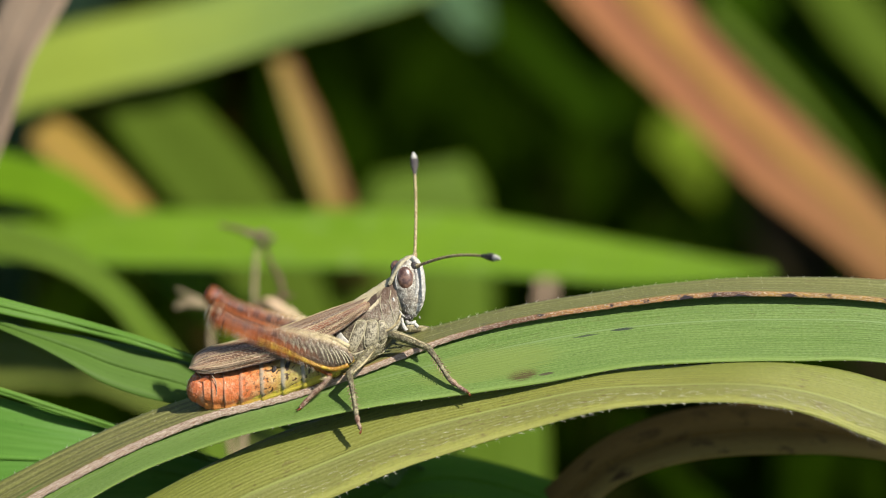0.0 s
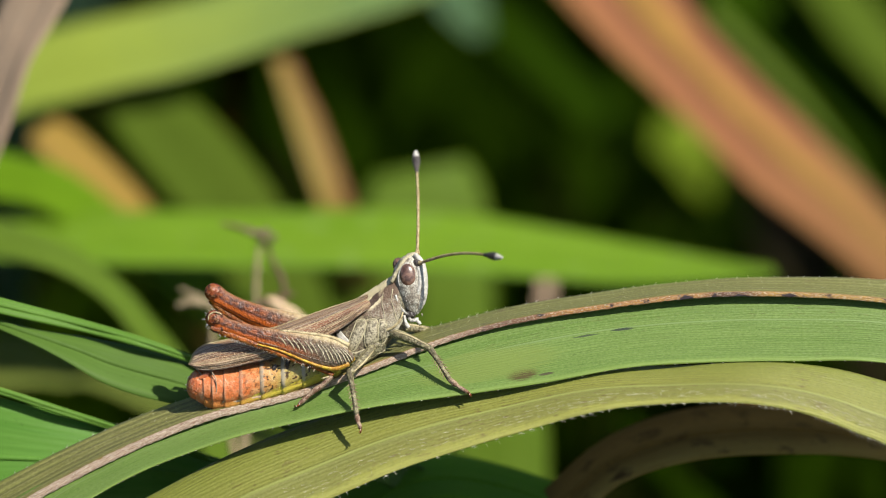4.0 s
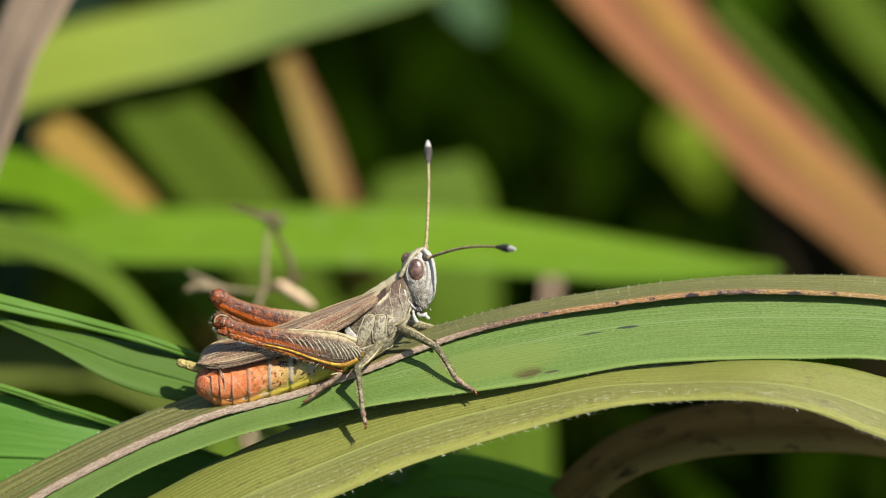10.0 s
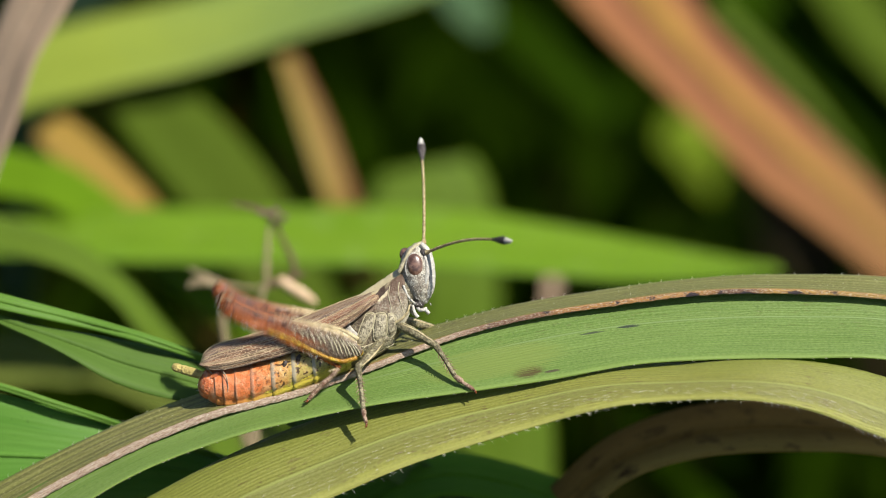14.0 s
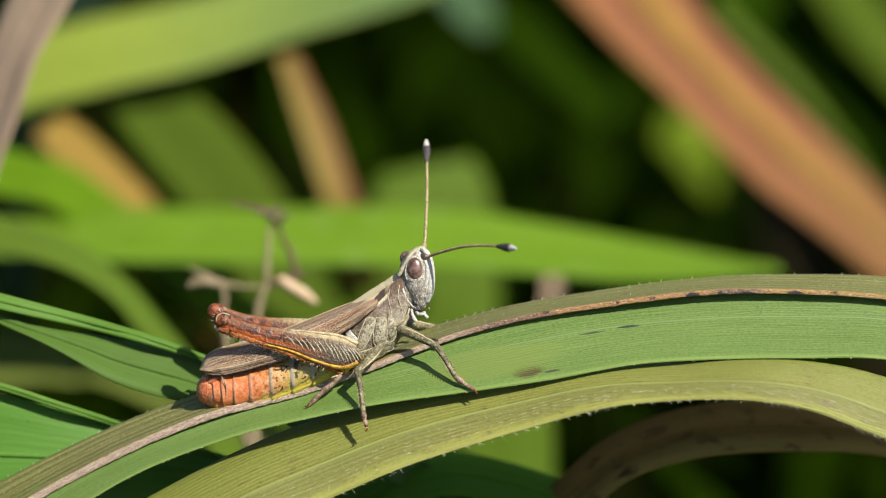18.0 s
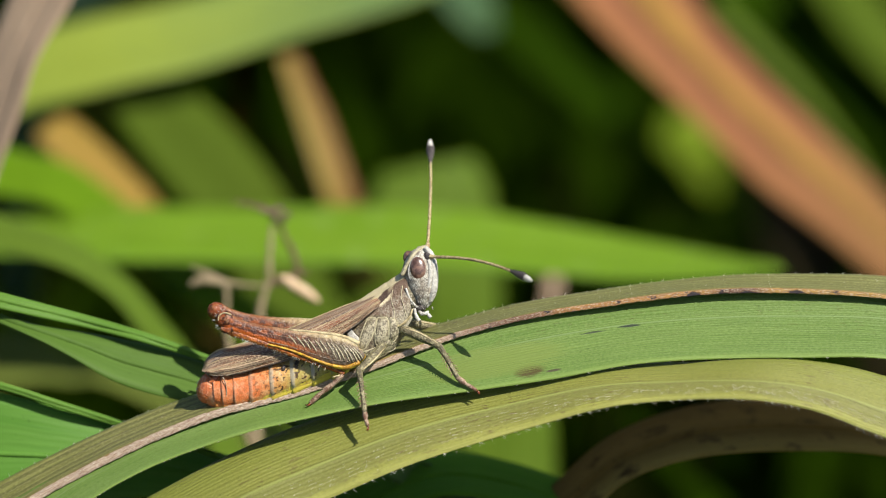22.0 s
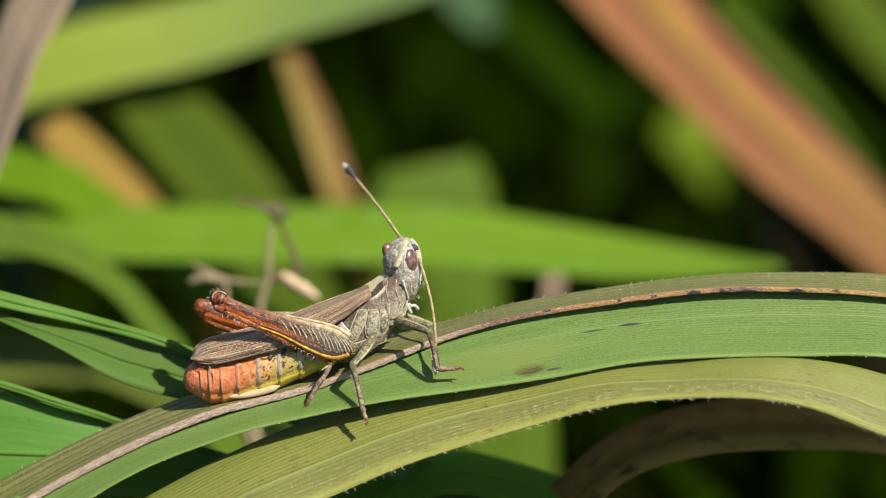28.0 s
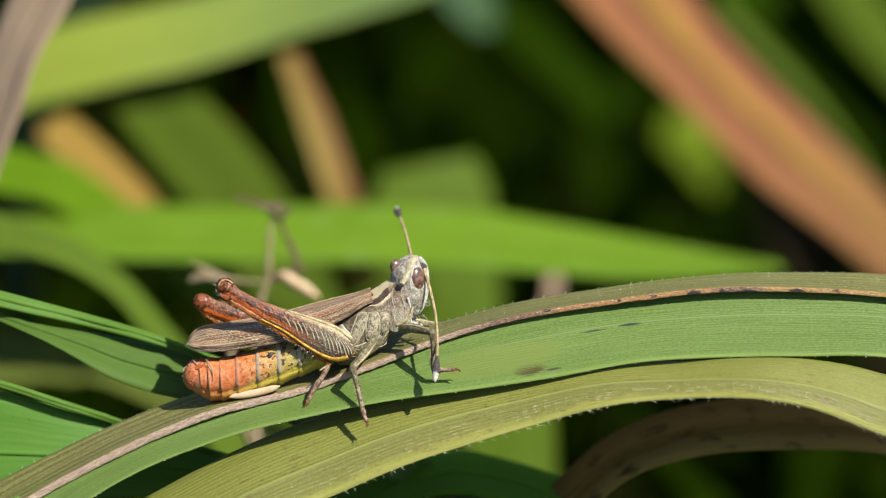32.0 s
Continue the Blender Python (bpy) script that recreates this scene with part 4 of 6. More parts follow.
def wing_material():
    """Leathery wing: a net of fine pale veins over dark brown cells, rust cells in the middle of the base, tan stripes on top. UV x along, UV y across."""
    m, t, p = nodes_of("wing", 0.3, 0.55)
    uv = coords(t, "UV")
    x, y, _ = split(t, uv)
    wob = nd(t, "TexNoise", Scale=9.0)
    t.links.new(uv, wob.inputs["Vector"])
    mp = nd(t, "Mapping", Scale=(30.0, 7.0, 1))
    t.links.new(uv, mp.inputs[0])
    br = t.nodes.new("ShaderNodeTexBrick")
    for k, val in (("Scale", 1.0), ("Mortar Size", 0.075), ("Mortar Smooth", 0.3), ("Brick Width", 0.8), ("Row Height", 0.5)):
        br.inputs[k].default_value = val
    t.links.new(mix(t, 0.5, mp.outputs[0], wob.outputs["Color"], "LINEAR_LIGHT"), br.inputs["Vector"])
    n = grain(t, uv, 1.0, 4.0, (12, 4, 1))
    cell = mix(t, ramp(t, n, ((0.38, (0, 0, 0)), (0.62, (1, 1, 1)))), (0.075, 0.036, 0.020), (0.26, 0.135, 0.070))
    d1 = calc(t, "DIVIDE", calc(t, "ABSOLUTE", calc(t, "SUBTRACT", y, 0.56)), 0.13)
    rusty = calc(t, "MULTIPLY", ramp(t, d1, ((0.6, (1, 1, 1)), (1.0, (0, 0, 0)))), ramp(t, x, ((0.40, (1, 1, 1)), (0.62, (0, 0, 0)))))
    cell = mix(t, calc(t, "MULTIPLY", rusty, 0.8), cell, (0.34, 0.135, 0.062))
    col = mix(t, calc(t, "MULTIPLY", br.outputs["Fac"], 0.9), cell, (0.52, 0.39, 0.25))
    wave = calc(t, "SINE", calc(t, "MULTIPLY", calc(t, "ADD", y, calc(t, "MULTIPLY", n, 0.03)), 2 * math.pi * 5.5))
    pale = ramp(t, wave, ((0.88, (0, 0, 0)), (0.98, (1, 1, 1))))
    col = mix(t, calc(t, "MULTIPLY", pale, 0.6), col, (0.50, 0.38, 0.25))
    long = grain(t, uv, 1.0, 2.0, (2.5, 24, 1))
    fold = grain(t, uv, 1.0, 3.0, (3.5, 13, 1))
    col = mix(t, calc(t, "MULTIPLY", ramp(t, fold, ((0.56, (0, 0, 0)), (0.64, (1, 1, 1)))), 0.5), col, (0.045, 0.022, 0.013))
    col = mix(t, calc(t, "MULTIPLY", ramp(t, fold, ((0.37, (1, 1, 1)), (0.46, (0, 0, 0)))), 0.6), col, (0.47, 0.35, 0.22))
    back = mix(t, ramp(t, long, ((0.40, (0, 0, 0)), (0.60, (1, 1, 1)))), (0.10, 0.048, 0.026), (0.40, 0.27, 0.15))
    col = mix(t, ramp(t, calc(t, "SUBTRACT", y, calc(t, "MULTIPLY", x, 0.12)), ((0.72, (0, 0, 0)), (0.78, (1, 1, 1)))), col, back)
    t.links.new(col, p.inputs["Base Color"])
    bump(t, p, calc(t, "ADD", calc(t, "MULTIPLY", br.outputs["Fac"], 1.0), calc(t, "ADD", pale, calc(t, "MULTIPLY", n, 0.5))), 0.9, 0.0001)
    return m


def femur_material():
    """Hind thigh: dark grey face under a cream upper keel, yellow below, all turning rust to the knee. UV x from hip to knee, UV y around (0 below, 0.5 above)."""
    m, t, p = nodes_of("thigh", 0.27, 0.45)
    uv, ob = coords(t, "UV"), coords(t, "Object")
    x, y, _ = split(t, uv)
    n1 = grain(t, ob, 3000, 4.0)
    up = calc(t, "SUBTRACT", 1.0, calc(t, "MULTIPLY", calc(t, "ABSOLUTE", calc(t, "SUBTRACT", y, 0.5)), 2.0))
    up = calc(t, "ADD", up, calc(t, "MULTIPLY", calc(t, "SUBTRACT", n1, 0.5), 0.05))
    hip = ramp(t, up, ((0.0, (0.50, 0.32, 0.03)), (0.14, (0.50, 0.32, 0.03)), (0.20, (0.16, 0.07, 0.02)), (0.27, (0.115, 0.088, 0.058)), (0.60, (0.13, 0.10, 0.066)), (0.68, (0.20, 0.145, 0.08)), (0.73, (0.38, 0.30, 0.16)), (0.84, (0.46, 0.37, 0.20)), (1.0, (0.38, 0.29, 0.15))))
    knee = ramp(t, up, ((0.0, (0.42, 0.12, 0.010)), (0.20, (0.46, 0.105, 0.008)), (0.28, (0.05, 0.012, 0.004)), (0.34, (0.42, 0.09, 0.008)), (0.43, (0.40, 0.085, 0.008)), (0.50, (0.045, 0.012, 0.005)), (0.58, (0.28, 0.068, 0.010)), (0.70, (0.12, 0.036, 0.012)), (0.82, (0.20, 0.068, 0.018)), (1.0, (0.24, 0.10, 0.034))))
    xr = calc(t, "ADD", x, calc(t, "MULTIPLY", calc(t, "SUBTRACT", n1, 0.5), 0.22))
    xr = calc(t, "SUBTRACT", xr, calc(t, "MULTIPLY", up, 0.12))
    col = mix(t, ramp(t, xr, ((0.26, (0, 0, 0)), (0.50, (1, 1, 1)))), hip, knee)
    d1 = calc(t, "DIVIDE", calc(t, "ABSOLUTE", calc(t, "SUBTRACT", up, 0.58)), 0.16)
    spot = ramp(t, grain(t, uv, 1.0, 2.0, (22.0, 7.0, 1)), ((0.48, (0, 0, 0)), (0.56, (1, 1, 1))))
    spot = calc(t, "MULTIPLY", spot, calc(t, "MULTIPLY", ramp(t, d1, ((0.5, (0.85,) * 3), (1.0, (0, 0, 0)))), ramp(t, x, ((0.30, (0, 0, 0)), (0.42, (1, 1, 1)), (0.75, (1, 1, 1)), (0.88, (0, 0, 0))))))
    col = mix(t, spot, col, (0.045, 0.018, 0.010))
    n2 = grain(t, ob, 7000, 3.0)
    col = mix(t, calc(t, "MULTIPLY", ramp(t, n2, ((0.52, (0, 0, 0)), (0.60, (1, 1, 1)))), 0.4), col, (0.06, 0.03, 0.016))
    col = mix(t, calc(t, "MULTIPLY", ramp(t, n2, ((0.36, (1, 1, 1)), (0.43, (0, 0, 0)))), 0.12), col, (0.50, 0.24, 0.08))
    t.links.new(col, p.inputs["Base Color"])
    bump(t, p, calc(t, "ADD", n1, n2), 0.9, 0.00009)
    return m


sk_eye, sk_belly, sk_wing, sk_thigh = eye_material(), belly_material(), wing_material(), femur_material()

# --- thorax with its side plates
sk_core = skin("cuticle_core", (0.085, 0.062, 0.038), (0.20, 0.165, 0.10), (0.06, 0.043, 0.025), scale=4200, bumpy=0.5, speck=0.6)
thorax = body_tube("thorax", ((585, 640, 0, 12, 14), (597, 634, 0, 30, 28), (620, 615, 0, 40, 36), (645, 595, 0, 43, 38), (668, 580, 0, 36, 36), (688, 566, 2, 26, 30), (700, 556, 3, 12, 18)), sk_core, hopper, 40, 28, 0.9, "grey mottled middle body with pale plate edges", 0.8)
THORAX_LINE = spline([(*d(r[0], r[1], r[2]), r[3], r[4]) for r in ((585, 640, 0, 12, 14), (597, 634, 0, 30, 28), (620, 615, 0, 40, 36), (645, 595, 0, 43, 38), (668, 580, 0, 36, 36), (688, 566, 2, 26, 30), (700, 556, 3, 12, 18))], 90)


def thorax_side(x, z):
    """Depth of the middle body's near side at a place of the drawing board."""
    gap = np.hypot(THORAX_LINE[:, 0] - x, THORAX_LINE[:, 2] - z)
    r = THORAX_LINE[int(gap.argmin())]
    return r[1] - r[4] * math.sqrt(max(0.05, 1 - (gap.min() / r[3]) ** 2))


def plaque(name, outline, side, material, parent, label, lift=3.0, rim=0.0, rim_material=None):
    """A low raised plate on the body's near side with a rounded border, and a pale rim along it."""
    ring = spline([d(*q) for q in outline] + [d(*outline[0])], 48)[:-1]
    mid = ring.mean(axis=0)
    steps = ((1.0, -1.0), (0.95, 0.5), (0.86, 0.9), (0.6, 1.0), (0.3, 1.05))
    v = []
    for k, h in steps:
        for q in ring:
            x, z = mid[0] + (q[0] - mid[0]) * k, mid[2] + (q[2] - mid[2]) * k
            v.append((x * U, (side(x, z) - lift * h) * U, z * U))
    v.append((mid[0] * U, (side(mid[0], mid[2]) - lift * 1.05) * U, mid[2] * U))
    n = len(ring)
    f = [(i * n + j, i * n + (j + 1) % n, (i + 1) * n + (j + 1) % n, (i + 1) * n + j) for i in range(len(steps) - 1) for j in range(n)]
    f += [((len(steps) - 1) * n + j, (len(steps) - 1) * n + (j + 1) % n, len(v) - 1) for j in range(n)]
    ob = part(name, mesh_of(name, v, f, material, [(0, 0)] * len(v)), parent, label)
    if rim:
        rows = [(q[0], side(q[0], q[2]) - lift * 0.35, q[2], rim, rim) for q in list(ring[::2]) + [ring[0], ring[2]]]
        part("plate_rim", tube("plate_rim", rows, rim_material, 64, 6, 1.0, U), ob, "pale rim")
    return ob


sk_plate = skin("cuticle_plate", (0.16, 0.135, 0.085), (0.36, 0.32, 0.21), (0.055, 0.042, 0.026), scale=3900, bumpy=0.4, speck=0.7)
for outline in (((634, 567), (648, 566), (647, 585), (638, 606), (628, 620), (618, 619), (622, 598), (628, 582)),
                ((652, 566), (668, 566), (671, 584), (670, 604), (660, 614), (649, 611), (648, 590), (650, 576)),
                ((674, 566), (685, 568), (688, 584), (685, 600), (677, 608), (673, 596), (674, 580))):
    plaque("side_plate", outline, thorax_side, sk_plate, thorax, "grey olive upright side plate", 4.6, 1.5, sk_bars)
plaque("hip_plate", ((612, 622), (630, 624), (648, 618), (664, 616), (668, 626), (652, 636), (630, 642), (612, 638)), thorax_side, sk_grey, thorax, "mottled plate above the hips", 3.5, 1.2, sk_bars)
plaque("hip_plate", ((655, 606), (676, 606), (684, 612), (680, 622), (664, 626), (654, 618)), thorax_side, sk_plate, thorax, "mottled plate above the middle hip", 3.5, 1.0, sk_bars)
# no hollow in the mesh: a near-black plate gives its shade
plaque("pit_shade", ((604, 574), (616, 570), (620, 582), (612, 592), (604, 588)), thorax_side, sk_dark, thorax, "near-black plate painted as a shaded hollow above the thigh joint", 1.0)
plaque("flap", ((597, 588), (604, 584), (611, 592), (620, 602), (616, 608), (606, 604), (598, 597)), lambda x, z: thorax_side(x, z) - 3, sk_white, thorax, "white flap above the thigh joint", 5.0)
body_tube("neck_fold", ((650, 530, 4, 4, 5), (662, 540, -8, 5, 5), (672, 552, -14, 5, 5), (677, 566, -16, 5, 5), (678, 578, -14, 4, 5)), sk_knee, thorax, 24, 10, 1.0, "dark red fold behind the saddle")
body_tube("back_plate", ((588, 572, 8, 8, 16), (612, 566, 8, 14, 22), (640, 556, 6, 18, 20), (664, 550, 6, 17, 19), (690, 540, 6, 13, 16)), sk_brown, thorax, 24, 18, 1.0, "brown plate under the saddle")

# --- saddle behind the head
def saddle():
    n, m = 44, 61
    top = spline([d(612, 545), d(640, 526), d(668, 508), d(690, 494), d(704, 486)], n)
    low = spline([d(648, 556), d(664, 572), d(682, 583), d(702, 574), d(714, 556)], n)
    v, u = [], []
    for i in range(n):
        s = i / (n - 1)
        half = 27 + 4 * math.sin(s * 3.14) - 4 * (1 - s)
        for j in range(m):
            a = -1 + 2 * j / (m - 1)           # -1 near lower edge, 0 ridge, 1 far lower edge
            r = abs(a)
            g = max(0.0, (r - 0.28) / 0.72)
            p = top[i] * (1 - g ** 0.9) + low[i] * g ** 0.9
            y = math.copysign(min(1.0, r / 0.30) ** 0.8 * half * 0.82 + half * 0.5 * math.sin(min(1.0, g) * 2.3), a) + 6
            z = p[2] - (13 if a < 0 else 3) * min(1.0, r / 0.28) ** 1.3 + 3.0 * math.exp(-(a / 0.04) ** 2) + 3.2 * math.exp(-((r - 0.28) / 0.035) ** 2)
            groove = -1.6 * math.exp(-((s - 0.52) / 0.02) ** 2) - 1.0 * math.exp(-((s - 0.36) / 0.02) ** 2)
            dent = 1.5 * noise.noise((p[0] / 8, a * 9, p[2] / 8)) * (r > 0.33)
            v.append((p[0] * U, (y + math.copysign(groove + dent, a)) * U, (z + groove * (r < 0.3)) * U))
            u.append((s, j / (m - 1)))
    f = [(i * m + j, i * m + j + 1, (i + 1) * m + j + 1, (i + 1) * m + j) for i in range(n - 1) for j in range(m - 1)]
    return mesh_of("pronotum", v, f, saddle_material(), u)


def saddle_material():
    """Cream along the back and the two keels, brown then grey down the sides; UV y around."""
    m, t, p = nodes_of("saddle", 0.5, 0.4)
    uv, ob = coords(t, "UV"), coords(t, "Object")
    x, y, _ = split(t, uv)
    r = calc(t, "MULTIPLY", calc(t, "ABSOLUTE", calc(t, "SUBTRACT", y, 0.5)), 2.0)
    n1, n2 = grain(t, ob, 5200, 4.0), grain(t, ob, 12000, 2.0)
    v = nd(t, "TexVoronoi", Scale=6500.0)
    v.feature = "DISTANCE_TO_EDGE"
    t.links.new(ob, v.inputs["Vector"])
    rr = calc(t, "ADD", r, calc(t, "MULTIPLY", calc(t, "SUBTRACT", n1, 0.5), 0.05))
    side = ramp(t, r, ((0.31, (0.15,) * 3), (0.36, (1, 1, 1))))
    bend = calc(t, "ADD", rr, calc(t, "MULTIPLY", ramp(t, x, ((0.0, (1, 1, 1)), (0.28, (0, 0, 0)), (0.35, (0, 0, 0)), (0.68, (1, 1, 1)))), 0.12))
    cream, dark, brown = (0.52, 0.44, 0.255), (0.06, 0.034, 0.022), (0.105, 0.064, 0.040)
    col = ramp(t, bend, ((0.0, cream), (0.31, cream), (0.325, dark), (0.41, dark), (0.42, (0.62, 0.53, 0.34)), (0.455, (0.58, 0.49, 0.31)), (0.48, brown), (0.66, (0.16, 0.098, 0.058)), (0.82, (0.23, 0.18, 0.11)), (1.0, (0.36, 0.33, 0.22))))
    front = ramp(t, bend, ((0.0, cream), (0.36, cream), (0.40, brown), (0.68, (0.17, 0.108, 0.064)), (0.84, (0.24, 0.195, 0.12)), (1.0, (0.36, 0.33, 0.22))))
    col = mix(t, ramp(t, x, ((0.50, (0, 0, 0)), (0.62, (1, 1, 1)))), col, front)
    low = ramp(t, r, ((0.40, (0, 0, 0)), (0.48, (1, 1, 1))))
    blotch = grain(t, ob, 3300, 3.0)
    col = mix(t, calc(t, "MULTIPLY", calc(t, "MULTIPLY", ramp(t, blotch, ((0.50, (0, 0, 0)), (0.58, (1, 1, 1)))), low), 0.45), col, (0.40, 0.36, 0.26))
    col = mix(t, calc(t, "MULTIPLY", calc(t, "MULTIPLY", ramp(t, blotch, ((0.38, (1, 1, 1)), (0.44, (0, 0, 0)))), low), 0.6), col, (0.085, 0.055, 0.038))
    side = low
    rear = ramp(t, calc(t, "ADD", x, calc(t, "MULTIPLY", calc(t, "SUBTRACT", n1, 0.5), 0.3)), ((0.12, (1, 1, 1)), (0.45, (0, 0, 0))))
    col = mix(t, calc(t, "MULTIPLY", calc(t, "MULTIPLY", rear, side), 0.7), col, (0.16, 0.09, 0.058))
    col = mix(t, calc(t, "MULTIPLY", ramp(t, v.outputs["Distance"], ((0.02, (1, 1, 1)), (0.14, (0, 0, 0)))), calc(t, "MULTIPLY", side, 0.5)), col, (0.10, 0.075, 0.055))
    col = mix(t, calc(t, "MULTIPLY", ramp(t, n2, ((0.5, (0, 0, 0)), (0.6, (1, 1, 1)))), calc(t, "MULTIPLY", side, 0.35)), col, (0.42, 0.38, 0.29))
    t.links.new(col, p.inputs["Base Color"])
    bump(t, p, calc(t, "ADD", n1, n2), 0.8, 0.00006)
    return m


prothorax = part("pronotum", saddle(), hopper, "saddle with a cream back and keels, brown grey sides")
SADDLE_NEAR = np.array([v.co for v in prothorax.data.vertices]).reshape(44, 61, 3)[:, 4:28].reshape(-1, 3) / U


def saddle_side(x, z):
    """Depth of the saddle's near side at a place of the drawing board."""
    return float(SADDLE_NEAR[int(np.hypot(SADDLE_NEAR[:, 0] - x, SADDLE_NEAR[:, 2] - z).argmin()), 1])



body_tube("neck", ((668, 556, 3, 20, 26), (690, 540, 3, 30, 27), (706, 528, 3, 30, 26), (718, 520, 3, 24, 22)), sk_grey, prothorax, 16, 16)
body_tube("rim", ((684, 585, -32, 2, 2), (698, 578, -34, 2.2, 2), (709, 566, -34, 2.2, 2), (714, 552, -33, 1.6, 1.6)), sk_cream, prothorax, 16, 8)
for rows in (((679, 518, -24, 0.6, 0.6), (677, 537, -30, 0.6, 0.6), (682, 558, -31, 0.6, 0.6), (680, 578, -28, 0.6, 0.6)),
             ((696, 512, -25, 1.0, 1.0), (694, 530, -31, 0.6, 0.6), (699, 550, -32, 0.6, 0.6), (703, 566, -29, 0.6, 0.6))):
    rows = [(r[0] + 600, 690 - r[2], saddle_side(r[0], r[2]) - 0.4, r[3], r[4]) for r in spline([(*d(*r[:3]), r[3], r[4]) for r in rows], 12)]
    body_tube("seam", rows, sk_bars, prothorax, 18, 6, 1.0, "pale fine seam in the saddle's side")
blob("breast", d(690, 584, -8), (17, 24, 12), sk_grey, prothorax, (0, 25, 0))

# --- head
head = body_tube("head", ((729, 448, 4, 5, 9), (730, 454, 4, 13, 18), (729, 467, 4, 22, 26), (728, 485, 3, 30, 31), (730, 508, 2, 29, 32), (733, 530, 1, 24, 29), (734, 546, 0, 17, 22), (733, 556, 0, 9, 12)), sk_face, hopper, 44, 30, 0.92, "pale grey face and cheeks with dark netting", 1.2)
blob("eye", d(726, 489, -23), (15, 9.5, 22.5), sk_eye, head, (0, -8, 0), "glossy brown eye", 16)
blob("eye", d(711, 470, 17), (12, 9, 14.5), sk_eye, head, (0, -25, 0), "glossy brown eye", 16)
body_tube("eye_rim", [(726 + 17 * math.cos(a) - 3 * math.sin(a), 489 + 23.5 * math.sin(a), -23, 1.3, 2.0) for a in [k * 0.3927 - 0.5 for k in range(14)]], sk_white, head, 40, 8, 1.0, "pale rim round the eye")
body_tube("brow_stripe", ((696, 500, -14, 4, 7), (704, 486, -14, 4.5, 8), (714, 468, -12, 4.5, 9), (726, 455, -7, 4.5, 9), (737, 449, -1, 3, 7)), sk_bars, head, 22, 12, 1.0, "cream stripe over the eye", 0.8)
body_tube("face_ridge", ((738, 451, -8, 5, 10), (747, 463, -11, 7, 11), (752, 482, -12, 8, 12), (753, 508, -12, 8, 12), (750, 530, -11, 8, 12), (744, 546, -9, 6, 9)), sk_white, head, 24, 10, 1.0, "whitish ridge down the face", 0.8)
body_tube("cheek_stripe", ((744, 472, -22, 3, 3), (747, 490, -24, 4, 3), (746, 508, -25, 4, 3), (741, 524, -24, 3, 2)), sk_white, head, 16, 10, 1.0, "pale stripe before the eye", 0.6)
body_tube("cheek_seam", ((704, 522, -25, 1.8, 2), (711, 541, -26, 2.2, 2), (723, 555, -20, 2.2, 2), (735, 559, -12, 1.6, 2)), sk_white, head, 16, 8)
# a rounded bump, coloured near black where a socket would be in shade
blob("antenna_socket", d(743, 466, -16), (9, 8, 8), sk_dark, head, (0, 30, 0), "near-black bump for the hollow's shade at the antenna's base")
blob("jaw", d(728, 557, -6), (12, 16, 8), sk_dark, head)
for rows in (((726, 558, -14, 3, 3), (731, 567, -18, 3.4, 3.4), (741, 567, -20, 2.8, 2.8), (748, 574, -21, 3.6, 3.6)),
             ((719, 558, -18, 2.8, 2.8), (722, 570, -22, 3.2, 3.2), (727, 580, -23, 3.8, 3.8)),
             ((728, 558, 10, 3, 3), (734, 566, 12, 3, 3), (744, 565, 14, 3, 3)),
             ((715, 556, -10, 2.4, 2.4), (716, 568, -12, 2.8, 2.8), (721, 575, -12, 3, 3))):
    body_tube("palp", rows, sk_white, head, 12, 8, 1.0, "white jointed mouth feeler", 0.8)
bristles = []
rnd = random.Random(3)
for _ in range(60):
    px, py = rnd.uniform(712, 756), rnd.uniform(500, 556)
    bristles.append(tube_data([(*d(px, py, -26), 0.4, 0.4), (*d(px + 0.8, py + 2, -28.5), 0.35, 0.35), (*d(px + 1.5, py + 4, -30), 0.12, 0.12)], 4, 4, 1.0, U))
tagged(part("bristles", joined("bristles", bristles, sk_white), head, "short white bristles"), kind="stuff")


